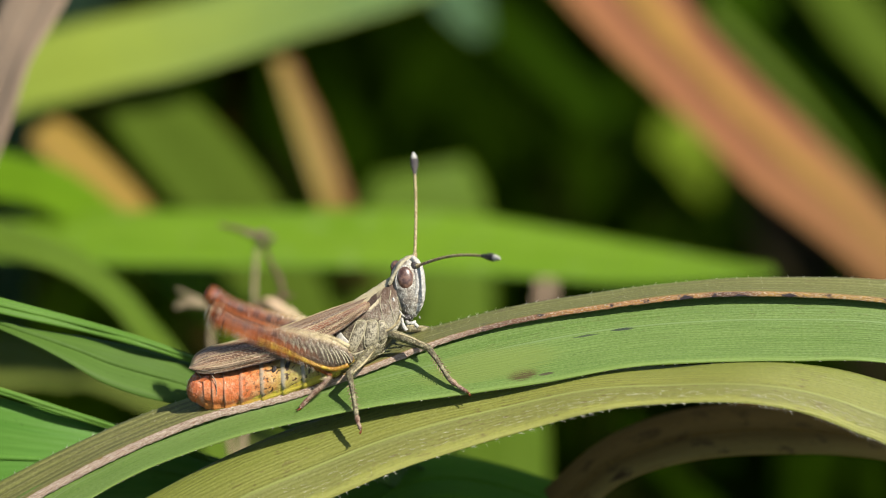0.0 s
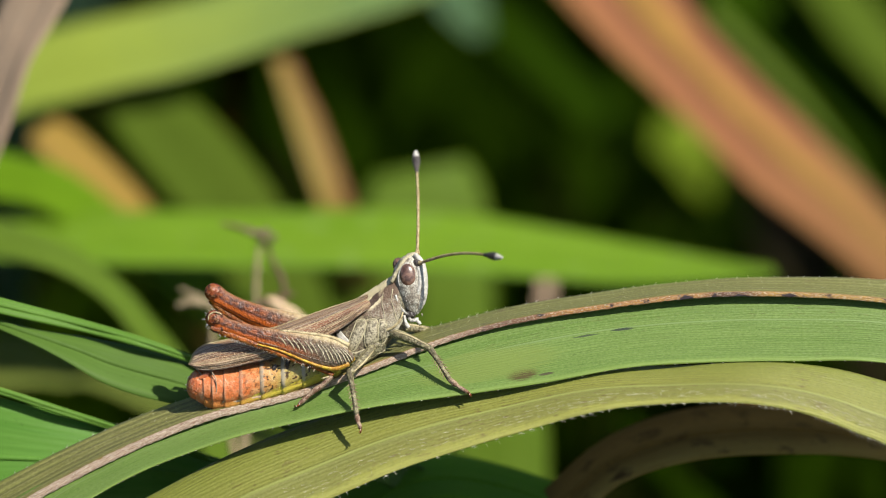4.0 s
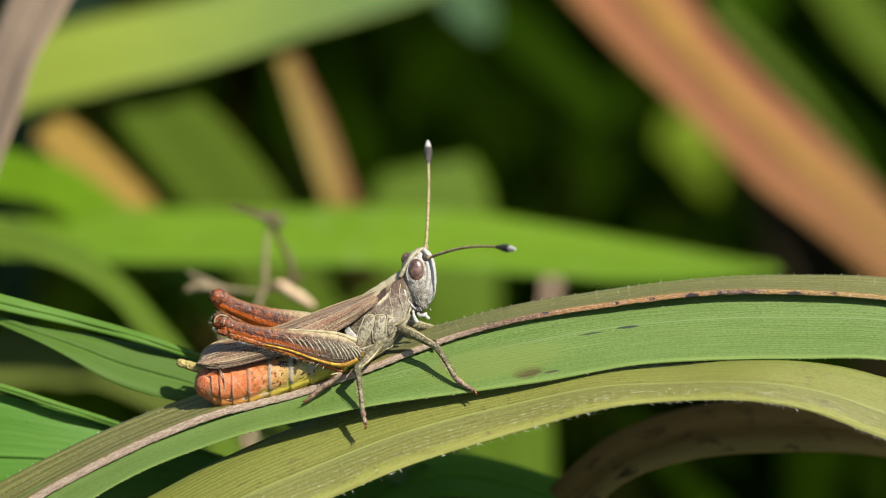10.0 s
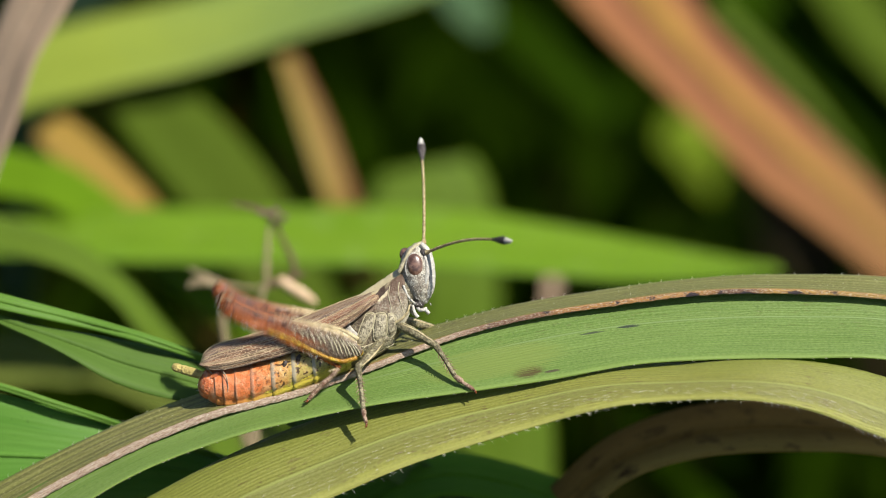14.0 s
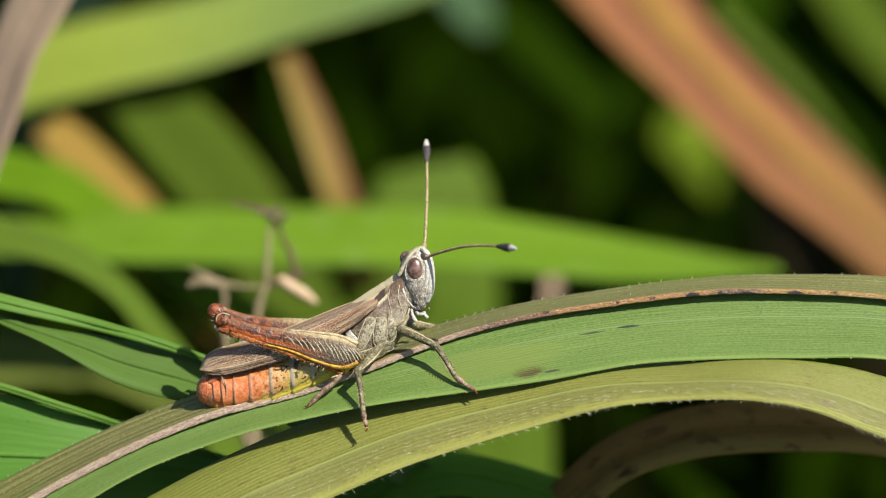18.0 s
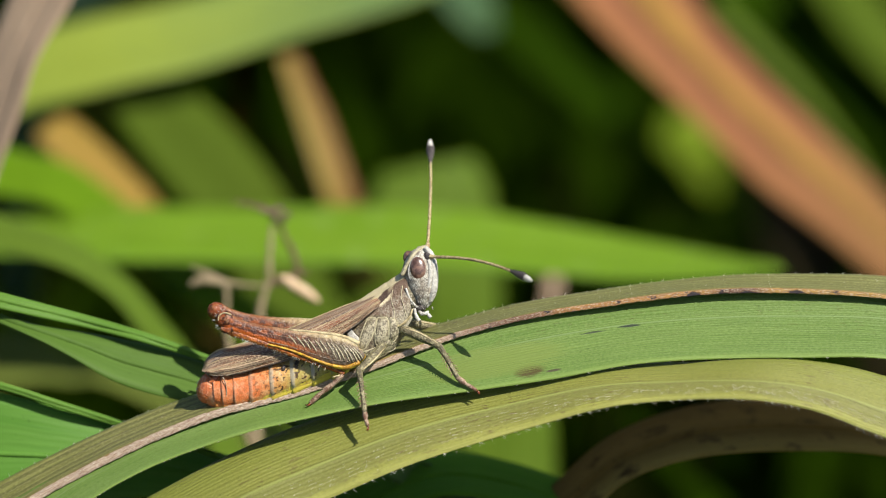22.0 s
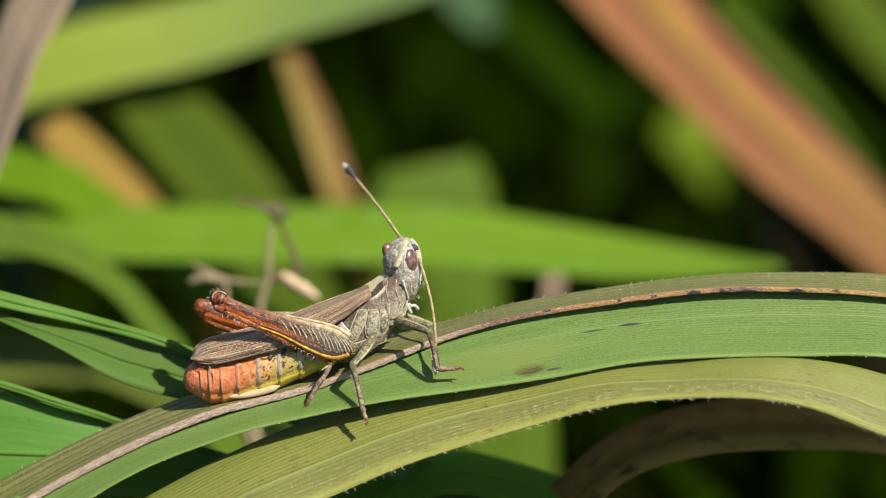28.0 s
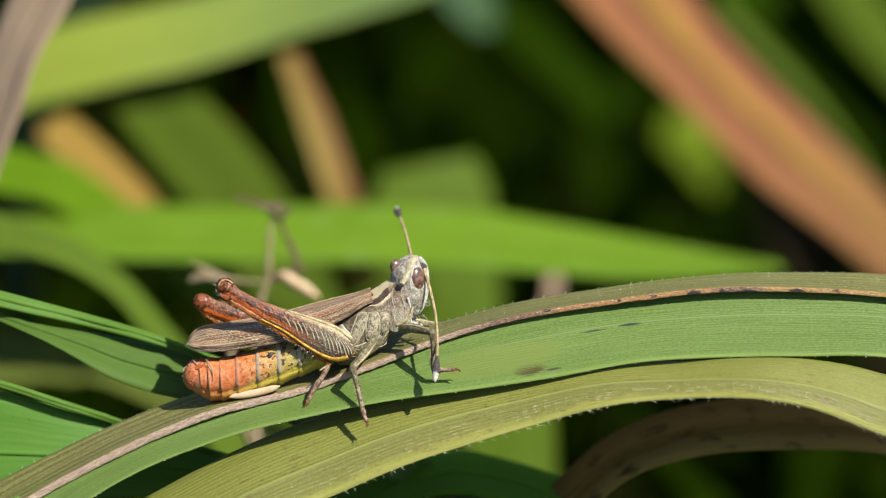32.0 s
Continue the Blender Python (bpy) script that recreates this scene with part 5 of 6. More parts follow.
# --- wings
def wing(side):
    n, m = 60, 25
    up = spline([d(652, 521), d(628, 531), d(590, 543), d(540, 560), d(480, 581), (-205, 0, 88), d(366, 608), d(344, 622), d(335, 640)], n)
    lo = spline([d(660, 545), d(640, 556), d(612, 578), d(560, 606), d(500, 629), d(440, 643), d(395, 652), d(358, 653), d(338, 644)], n)
    v, u = [], []
    for i in range(n):
        s = i / (n - 1)
        for j in range(m):
            q = j / (m - 1)
            p = up[i] * (1 - q) + lo[i] * q
            y = 12 + (-58 * math.sin(min(1, q * 1.25) * 1.5) * (1 - 0.10 * s) * (1 - 0.2 * q ** 4)) - 4
            y += 1.2 * math.sin(q * 6.28 * 5) * (1 - s * 0.5) + 1.6 * noise.noise((s * 22, q * 5, 0))
            y = -8 + (y + 8) * min(1.0, 0.35 + s / 0.22)
            if side > 0:
                y = 22 - y
            v.append((p[0] * U, y * U, p[2] * U))
            u.append((s, 1 - q))
    o = len(v)
    v += [(a, b + 1.6 * U, c) for a, b, c in v]
    u += u
    f = []
    for i in range(n - 1):
        for j in range(m - 1):
            a = i * m + j
            f += [(a, a + 1, a + m + 1, a + m), (o + a, o + a + m, o + a + m + 1, o + a + 1)]
        for a in (i * m, i * m + m - 1):
            f.append((a, a + m, o + a + m, o + a))
    ob = part("wing", mesh_of("wing", v, f, sk_wing, u), hopper, "folded brown wing with pale veins")
    for q, r in ((0.02, 0.9), (0.2, 0.45), (0.36, 0.55), (0.52, 0.45), (0.68, 0.5), (0.84, 0.45), (0.98, 0.9)):
        rows = []
        for i in range(0, n - 3, 5):
            j = int(q * (m - 1))
            a = np.array(v[i * m + j]) / U
            rows.append((a[0], a[1] + (-0.8 if side < 0 else 0.8), a[2], r, r))
        part("vein", tube("vein", rows, sk_cream if q in (0.02, 0.36, 0.68) else sk_brown, 30, 6, 1.0, U), ob)
    return ob


near_wing, far_wing = wing(-1), wing(1)

# --- belly: a core with overlapping rings
abdomen = body_tube("abdomen", ((612, 634, 0, 20, 22), (590, 637, 0, 30, 30), (540, 652, 0, 34, 33), (480, 670, 0, 35.5, 35), (420, 685, 0, 35, 35), (378, 687, 0, 33, 32), (354, 682, 0, 26, 26), (340, 677, 0, 13, 16)), sk_belly, hopper, 30, 20, 1.0, "orange belly, yellow towards the waist, ringed")
line = spline([(*d(606, 634), 29, 29), (*d(590, 638), 32, 32), (*d(540, 652), 36, 35), (*d(480, 670), 38, 37), (*d(420, 686), 38.2, 37), (*d(380, 688), 37.2, 34), (*d(356, 682), 30, 27)], 90)


def ring_material():
    """One belly ring: orange to yellow along the belly, yellow below the flank fold, a grey hind border, dark dashes, a
    painted shadow line in front. UV x along the ring, UV y around (0.5 below, 0.75 near side).
    """
    m, t, p = nodes_of("belly_ring", 0.3, 0.45)
    uv, ob = coords(t, "UV"), coords(t, "Object")
    f, g, _ = split(t, uv)
    x, _, _ = split(t, ob)
    n1, n3 = grain(t, ob, 2400, 4.0), grain(t, ob, 7000, 3.0)
    place = calc(t, "ADD", calc(t, "DIVIDE", x, 260 * U), 1.0)
    along = calc(t, "ADD", place, calc(t, "MULTIPLY", calc(t, "SUBTRACT", n1, 0.5), 0.3))
    col = ramp(t, along, ((0.0, (0.54, 0.15, 0.045)), (0.38, (0.54, 0.15, 0.045)), (0.50, (0.49, 0.22, 0.065)), (0.64, (0.42, 0.33, 0.09)), (1.0, (0.36, 0.35, 0.085))))
    col = mix(t, calc(t, "MULTIPLY", ramp(t, n1, ((0.50, (0, 0, 0)), (0.62, (1, 1, 1)))), 0.35), col, (0.60, 0.37, 0.20))
    col = mix(t, calc(t, "MULTIPLY", ramp(t, n3, ((0.52, (0, 0, 0)), (0.60, (1, 1, 1)))), 0.4), col, (0.27, 0.10, 0.03))
    low = ramp(t, calc(t, "ABSOLUTE", calc(t, "SUBTRACT", g, 0.5)), ((0.135, (1, 1, 1)), (0.155, (0, 0, 0))))
    yellow = mix(t, ramp(t, place, ((0.22, (1, 1, 1)), (0.56, (0, 0, 0)))), (0.54, 0.43, 0.06), (0.54, 0.21, 0.055))
    col = mix(t, low, col, yellow)
    mp = nd(t, "Mapping", Scale=(3.2, 26.0, 1))
    t.links.new(uv, mp.inputs[0])
    shift = nd(t, "VectorMath")
    shift.operation = "ADD"
    t.links.new(mp.outputs[0], shift.inputs[0])
    comb = t.nodes.new("ShaderNodeCombineXYZ")
    t.links.new(calc(t, "MULTIPLY", calc(t, "ROUND", calc(t, "MULTIPLY", place, 8.0)), 7.3), comb.inputs[2])
    t.links.new(comb.outputs[0], shift.inputs[1])
    dn = nd(t, "TexNoise", Scale=1.5, Detail=2.0)
    t.links.new(shift.outputs[0], dn.inputs["Vector"])
    upper = calc(t, "SUBTRACT", 1.0, low)
    dash = calc(t, "MULTIPLY", ramp(t, dn.outputs["Fac"], ((0.57, (0, 0, 0)), (0.61, (1, 1, 1)))), ramp(t, place, ((0.3, (0.2,) * 3), (0.55, (0.95,) * 3))))
    col = mix(t, calc(t, "MULTIPLY", dash, upper), col, (0.055, 0.028, 0.014))
    hind = ramp(t, calc(t, "ADD", f, calc(t, "MULTIPLY", calc(t, "SUBTRACT", n3, 0.5), 0.2)), ((0.78, (0, 0, 0)), (0.86, (1, 1, 1))))
    col = mix(t, calc(t, "MULTIPLY", calc(t, "MULTIPLY", hind, upper), ramp(t, place, ((0.3, (0.2,) * 3), (0.55, (0.9,) * 3)))), col, (0.40, 0.35, 0.25))
    # shadow of the overlapping ring ahead, painted on as a dark line
    fore_shade = ramp(t, f, ((0.02, (1, 1, 1)), (0.14, (0, 0, 0))))
    col = mix(t, calc(t, "MULTIPLY", fore_shade, 0.6), col, (0.20, 0.07, 0.025))
    t.links.new(col, p.inputs["Base Color"])
    bump(t, p, calc(t, "ADD", n1, calc(t, "MULTIPLY", n3, 0.6)), 0.65, 0.00008)
    return m


def belly_ring(rows, material):
    """A ring that flares to its hind border and overlaps the next one, with a fold along each flank."""
    n, k = len(rows), 64
    v, u = [], []
    for i, r in enumerate(rows):
        q = i / (n - 1)
        flare = -1.4 + 3.6 * q ** 1.5 - (5.0 if i == n - 1 else 0.0)
        for j in range(k + 1):
            an = 2 * math.pi * j / k
            side = abs(j / k - 0.5)
            fold = -2.4 * math.exp(-((side - 0.145) / 0.02) ** 2) + (1.0 if side < 0.14 else 0.0)
            wrinkle = 0.7 * noise.noise((r[0] / 6, an * 3, r[2] / 6))
            lean = -7.0 * (side - 0.22) * (0.10 < side < 0.45)
            v.append(((r[0] + lean) * U, math.sin(an) * (r[4] + flare + fold + wrinkle) * U, (r[2] + math.cos(an) * (r[3] + flare + fold + wrinkle)) * U))
            u.append((q, j / k))
    f = [(i * (k + 1) + j, i * (k + 1) + j + 1, (i + 1) * (k + 1) + j + 1, (i + 1) * (k + 1) + j) for i in range(n - 1) for j in range(k)]
    return mesh_of("ring", v, f, material, u)


sk_ring = ring_material()
for k in range(9):
    a, b = 2 + k * 9, 13 + k * 9
    part("ring", belly_ring(line[a:min(b, 89) + 1], sk_ring), abdomen, "glossy belly ring with a grey hind border")
sk_tail = skin("tail", (0.53, 0.15, 0.05), (0.40, 0.11, 0.045), (0.56, 0.32, 0.19), scale=2300, rough=0.25, bumpy=0.6, speck=0.45)
blob("tail_plate", d(354, 679, -3), (22, 24, 29), sk_tail, abdomen, (0, 20, 0), "rounded orange tail plate")
blob("tail_hook", d(364, 664, -24), (11, 5, 5), sk_tail, abdomen, (0, -30, 0))
body_tube("crease", ((350, 652, -18, 0.9, 0.9), (360, 664, -25, 1.0, 1.0), (364, 682, -28, 1.0, 1.0), (358, 700, -22, 0.9, 0.9)), sk_seam, abdomen, 18, 6, 1.0, "greyish crease of the tail")
body_tube("crease", ((374, 652, -30, 0.9, 0.9), (384, 668, -35, 1.0, 1.0), (386, 690, -35, 1.0, 1.0), (378, 708, -27, 0.9, 0.9)), sk_seam, abdomen, 18, 6, 1.0, "greyish crease of the tail")
for px, py, h in ((488, 650, 7), (512, 641, 8), (536, 634, 9)):
    blob("dark_patch", d(px, py, -31), (4, 5, h), sk_dark, abdomen, (0, 25, 0), "black patch by the wing")

# --- hind legs: thigh with keels, herringbone, knee, shin with spines
def hind_leg(y0, flip, stout=1.0, hang=0.0):
    base = ((626, 624, 0, 6, 6), (620, 627, 0, 17, 11), (600, 626, 0, 27, 14), (575, 621, 0, 29.5, 14), (540, 612, 0, 26, 12), (500, 601, 0, 20, 10), (460, 592, 0, 17, 9), (420, 579, 0, 14, 8.5), (400, 571, 0, 14.5, 9), (386, 563, 0, 15, 9), (372, 556, 0, 7, 6))
    base = [(r[0], r[1], 0, r[3] * stout, r[4]) for r in base]
    leg = body_tube("hind_thigh", [(r[0], r[1], y0, r[3], r[4]) for r in base], sk_thigh, hopper, 60, 30, 0.85, "thick hind thigh, grey olive turning rust red to the knee", 1.0)
    s = flip
    body_tube("upper_keel", [(r[0], r[1] - r[3] + 1.5, y0 + s * 4, 5.0 - 0.8 * i, 6.5 - 1.0 * i) for i, r in enumerate(base[1:6])], sk_cream, leg, 26, 10, 1.0, "cream upper keel")
    body_tube("lower_keel", [(r[0], r[1] + r[3] - 2.5, y0 + s * 5, 5.6 - 0.75 * i, 6.5) for i, r in enumerate(base[1:7])], sk_yellow, leg, 26, 10, 1.0, "yellow orange lower keel")
    body_tube("face_rib", [(r[0], r[1] - r[3] * 0.22, y0 + s * r[4] * 0.95, 0.9, 0.9) for r in base[2:7]], sk_brown, leg, 26, 8)
    body_tube("face_rib", [(r[0], r[1] + r[3] * 0.55, y0 + s * r[4] * 0.86, 1.1, 1.0) for r in base[2:7]], sk_brown, leg, 26, 8)
    line = spline(base, 120)
    bars = []
    for k in range(14):
        r = line[int(15 + k * 3.4)]
        h = r[3]
        for a, b in ((-0.46, 0.56),):
            off, off2 = 8.0, -8.0
            rows = [(*d(r[0] - off + 3, r[1] + a * h, y0 + s * r[4] * 0.97), 0.7, 0.9), (*d(r[0] - (off + off2) / 2 + 5, r[1] + (a + b) / 2 * h, y0 + s * r[4] * 1.03), 1.1, 1.0), (*d(r[0] - off2 + 3, r[1] + b * h, y0 + s * r[4] * 0.90), 0.9, 0.9)]
            bars.append(tube_data(rows, 6, 6, 1.0, U))
    part("herringbone", joined("herringbone", bars, sk_bars), leg, "pale herringbone ridges")
    knee = blob("knee", d(386, 562, y0), (18, 12, 16.5), sk_knee, leg, (0, 25, 0), "dark rust knee")
    body_tube("knee_lobe", ((398, 553, y0 + s * 9, 1.2, 2), (386, 549, y0 + s * 10, 1.3, 2), (376, 554, y0 + s * 10, 1.2, 2), (374, 563, y0 + s * 9, 0.9, 1.5)), sk_cream, leg, 14, 8)
    body_tube("knee_lobe", ((400, 578, y0 + s * 6, 5, 4), (388, 580, y0 + s * 6, 6, 5), (378, 576, y0 + s * 6, 4, 4)), sk_knee, leg, 12, 10)
    body_tube("shin", ((382, 571, y0, 7, 6), (398, 584 + hang * 0.5, y0 + s * 2, 7, 6), (430, 596 + hang, y0 + s * 3, 6, 6), (460, 608 + hang, y0 + s * 3, 6, 6), (500, 624 + hang, y0 + s * 3, 5.6, 5.6), (545, 642 + hang * 0.5, y0 + s * 2, 4.8, 5), (580, 656, y0, 4.6, 5), (592, 663, y0, 4, 4)), sk_red, leg, 30, 10, 1.0, "rust red shin folded under the thigh")
    sp = []
    for k in range(15):
        q = 0.12 + 0.055 * k
        x, z = 382 + 200 * q, 576 + 82 * q - 10 * q * (1 - q)
        sp.append(tube_data([(*d(x, z + 3, y0 + s * 5), 1.2, 1.2), (*d(x - 1.5, z + 6, y0 + s * 7), 0.9, 0.9), (*d(x - 3, z + 8.5, y0 + s * 8), 0.3, 0.3)], 5, 5, 1.0, U))
    part("shin_spines", joined("shin_spines", sp, sk_seam), leg, "row of short pale spines")
    return leg


near_thigh = hind_leg(-46, -1)


def fine_hairs(parent, spots, seed, long=5.0):
    """Short pale hairs that stand off a part; spots are (x, y, depth, way x, way y) on the drawing board."""
    rnd = random.Random(seed)
    pieces = []
    for px, py, y, wx, wy in spots:
        n = long * rnd.uniform(0.5, 1.2)
        wx, wy = wx + rnd.uniform(-0.5, 0.5), wy + rnd.uniform(-0.5, 0.5)
        pieces.append(tube_data([(*d(px, py, y), 0.42, 0.42), (*d(px + wx * n * 0.5, py + wy * n * 0.5, y - 1), 0.34, 0.34), (*d(px + wx * n, py + wy * n, y - 2), 0.15, 0.15)], 4, 4, 1.0, U))
    tagged(part("fine_hairs", joined("fine_hairs", pieces, sk_white), parent, "fine pale hairs"), kind="stuff")


rnd = random.Random(8)
fine_hairs(near_thigh, [(386 + 17 * math.cos(a), 561 + 15 * math.sin(a), -46 + rnd.uniform(-6, 6), math.cos(a), math.sin(a)) for a in [rnd.uniform(1.8, 4.6) for _ in range(16)]]
           + [(x, 578 + (x - 390) * 0.36 + 8, -52, -0.2, 1.0) for x in [rnd.uniform(392, 560) for _ in range(45)]], 9)
fine_hairs(abdomen, [(x, 718 - max(0, x - 420) * 0.27 - max(0, 375 - x) * 0.6, -8, -0.1, 1.0) for x in [rnd.uniform(350, 560) for _ in range(50)]]
           + [(336 + rnd.uniform(0, 4), y, -8, -1.0, 0.2) for y in [rnd.uniform(662, 700) for _ in range(16)]], 10, 7.0)
far_thigh = hind_leg(48, 1, 1.12, 9.0)


# --- slender leg pieces and antennae: drawn from their joint along +x
def limb(name, rows, material, label="", n=20, k=10):
    return part(name, tube(name, rows, material, n, k, 1.0, U), hopper, label)


def sub(name, rows, material, parent, label="", n=12, k=8):
    return part(name, tube(name, rows, material, n, k, 1.0, U), parent, label)


def leg_pair(name, femur, tibia, foot, free_foot=False):
    f = limb(name + "_thigh", ((-4, 0, 0, 4, 4), (4, 0, 1, 8, 8), (femur * 0.4, 0, 2, 8.5, 7), (femur * 0.8, 0, 1, 6.5, 6), (femur, 0, 0, 6.5, 6), (femur + 4, 0, -1, 3, 3)), sk_leg, "slender olive grey thigh")
    sub("keel", ((4, -5, 5, 1.4, 1.4), (femur * 0.5, -5.5, 7, 1.6, 1.4), (femur * 0.95, -4, 4, 1.2, 1.2)), sk_cream, f)
    t = limb(name + "_shin", ((-4, 0, 0, 3, 3), (2, 0, 0, 6, 6), (tibia * 0.4, 0, 0.6, 4.2, 4.2), (tibia * 0.9, 0, 0, 4.6, 4.6), (tibia, 0, 0, 4, 4)), sk_leg, "thin olive grey shin")
    sp = [tube_data([(tibia * (0.25 + 0.09 * i), -1, s * 3.5, 1, 1), (tibia * (0.25 + 0.09 * i) + 4, -2, s * 7, 0.6, 0.6), (tibia * (0.25 + 0.09 * i) + 6, -2, s * 9, 0.2, 0.2)], 4, 5, 1.0, U) for i in range(7) for s in (1, -1)]
    part("spines", joined("spines", sp, sk_foot), t)
    if free_foot:
        g = limb(name + "_foot", ((-2, 0, 0, 4, 4), (foot * 0.25, 0, 0, 5.5, 5.5), (foot * 0.45, 0, 0, 3.4, 3.6), (foot * 0.7, 0, 1, 3.8, 4), (foot, 0, 2, 3.2, 4)), sk_foot, "brown jointed foot")
        for s in (-1, 1):
            sub("claw", ((foot - 1, s * 2, 2, 2, 2), (foot + 5, s * 4, 2, 1.4, 1.4), (foot + 8, s * 5, -2, 0.4, 0.4)), sk_knee, g, "", 6, 6)
        return f, t, g
    sub("foot", ((tibia - 2, 0, 0, 4, 4), (tibia + foot * 0.25, 0, 0, 5, 5), (tibia + foot * 0.45, 0, 0, 3.4, 3.6), (tibia + foot * 0.7, 0, 1, 3.6, 4), (tibia + foot, 0, 2, 3.2, 4)), sk_foot, t, "brown jointed foot")
    for s in (-1, 1):
        sub("claw", ((tibia + foot - 1, s * 2, 2, 2, 2), (tibia + foot + 5, s * 4, 2, 1.4, 1.4), (tibia + foot + 8, s * 5, -2, 0.4, 0.4)), sk_knee, t, "", 6, 6)
    return f, t


mid_near, mid_far = leg_pair("middle", 72, 78, 24), leg_pair("middle", 72, 78, 24)
fore_near, fore_far = leg_pair("front", 80, 66, 40, True), leg_pair("front", 80, 66, 40, True)


def hind_foot():
    f = limb("hind_foot", ((-3, 0, 0, 4, 4), (6, 0, 0, 5, 5), (22, 0, 1, 4.4, 4.4), (34, 0, 0, 5.4, 5.4), (46, 0, 0, 4, 4), (60, 0, 0, 4.4, 4.6), (74, 0, 1, 3.4, 4)), sk_foot, "reddish brown jointed hind foot", 26)
    for s in (-1, 1):
        sub("claw", ((72, s * 2, 1, 2, 2), (79, s * 4, 1, 1.5, 1.5), (82, s * 5, -3, 0.4, 0.4)), sk_knee, f, "", 6, 6)
        sub("spur", ((2, s * 3, -3, 1.6, 1.6), (10, s * 6, -7, 1.2, 1.2), (15, s * 7, -9, 0.3, 0.3)), sk_cream, f, "", 6, 6)
    return f


foot_near, foot_far = hind_foot(), hind_foot()


def antenna(bow):
    long = 232.0
    bend = lambda x: bow * math.sin(x / long * 3.14)
    rows = []
    for k in range(32):
        x = k * 6.1
        r = (2.7 - 0.6 * k / 31 if k > 1 else 4.2) + 0.35 * (k % 2)
        rows.append((x, 0, bend(x), r, r))
    a = limb("antenna", rows, sk_ant, "thin brown beaded antenna", 128, 8)
    sub("club", [(x, 0, bend(x), r, r * 0.7) for x, r in ((180, 2.4), (188, 3.8), (196, 5.4), (204, 7.0), (211, 7.2), (217, 6.2))], sk_dark, a, "blackish flattened club", 24, 12)
    sub("tip", [(x, 0, bend(x), r, r * 0.75) for x, r in ((215.5, 6.3), (220, 5.2), (225, 4.2), (229.5, 2.6), (232, 0.8))], sk_white, a, "white tip", 12, 12)
    return a


ant_near, ant_far = antenna(13), antenna(-3)

# --- what the insect drops, and a dry husk that lies on the rib
frass = tagged(new("dropping", tube("dropping", [(*d(0 + x + 600, 690), r, r) for x, r in ((-24, 2), (-21, 6), (-14, 8), (-7, 7), (-2, 8.5), (5, 8), (14, 8.5), (24, 7.5), (34, 6.5), (42, 2))], sk_frass, 24, 12, 0.8, U)), "straw yellow dropping at the insect's tail", "dropping")
frass.matrix_world = TILT @ Matrix.Translation(HOME)
husk = tagged(new("husk", tube("husk", [(*d(px, py, -23), r, 4) for px, py, r in ((394, 711, 0.8), (403, 709, 4.5), (424, 706, 6.5), (450, 701, 6.5), (472, 695, 5.5), (484, 691, 0.8))], mat_husk, 20, 12, 1.0, U)), "thin pale tan husk lying on the rib", "husk")
husk.matrix_world = TILT @ Matrix.Translation(HOME)


def dried_flower():
    """A withered flower head on its stalk, a little behind the stem."""
    top = tagged(new("dried_flower"), "withered tan flower head with a pale seed case", "dried flower")
    top.empty_display_size = 0.002
    top.matrix_world = TILT @ Matrix.Translation(HOME)
    w = 760.0
    k = (227 + w * 0.033) / 227          # drawn larger, as it stands further off
    for nm, rows, mt in (("stalk", ((463, 506, w, 5, 5), (453, 532, w, 6, 6), (446, 566, w, 8, 8), (443, 640, w, 9, 9), (440, 800, w, 10, 10), (430, 1400, w, 12, 12), (420, 2600, w, 14, 14)), mat_twig),
                         ("stalk", ((384, 508, w, 4, 4), (388, 536, w, 5, 5), (386, 570, w, 6, 6), (396, 640, w, 7, 7), (430, 800, w, 8, 8)), mat_twig),
                         ("branch", ((478, 392, w, 5, 5), (492, 428, w, 5, 5), (508, 462, w, 6, 6), (512, 490, w, 6, 6), (488, 506, w, 5, 5), (463, 510, w, 5, 5)), mat_dead),
                         ("branch", ((470, 394, w, 4, 4), (465, 436, w, 5, 5), (463, 476, w, 5, 5), (463, 508, w, 5, 5)), mat_twig),
                         ("bract", ((399, 364, w, 2, 2), (424, 369, w, 5, 5), (450, 376, w, 6, 6), (468, 382, w, 4, 4)), mat_dead),
                         ("bract", ((322, 510, w, 4, 4), (346, 503, w, 9, 8), (378, 507, w, 7, 6), (424, 512, w, 3, 3), (463, 512, w, 3, 3)), mat_twig),
                         ("bract", ((326, 478, w, 2, 2), (358, 494, w, 5, 5), (388, 507, w, 4, 4)), mat_twig),
                         ("bract", ((463, 506, w, 4, 4), (496, 497, w, 6, 5), (532, 489, w, 3, 3)), mat_dead),
                         ("seed_case", ((482, 496, w - 30, 3, 3), (492, 502, w - 30, 9, 8), (516, 517, w - 30, 12, 9), (540, 532, w - 30, 9, 8), (552, 541, w - 30, 2, 2)), mat_husk)):
        rows = [(784 + (r[0] - 784) * k, 441 + (r[1] - 441) * k, r[2], r[3] * k * 0.85, r[4] * k * 0.85) for r in rows]
        body_tube(nm, rows, mt, top, 40, 12, 1.0, "", 2.0)
    for px, py, r in ((452, 380, 7), (466, 384, 10), (480, 378, 9), (494, 388, 8), (476, 392, 8), (488, 398, 6)):
        blob("floret", d(784 + (px - 784) * k, 441 + (py - 441) * k, w - 10), (r, r, r * 0.8), mat_floret, top)
    return top


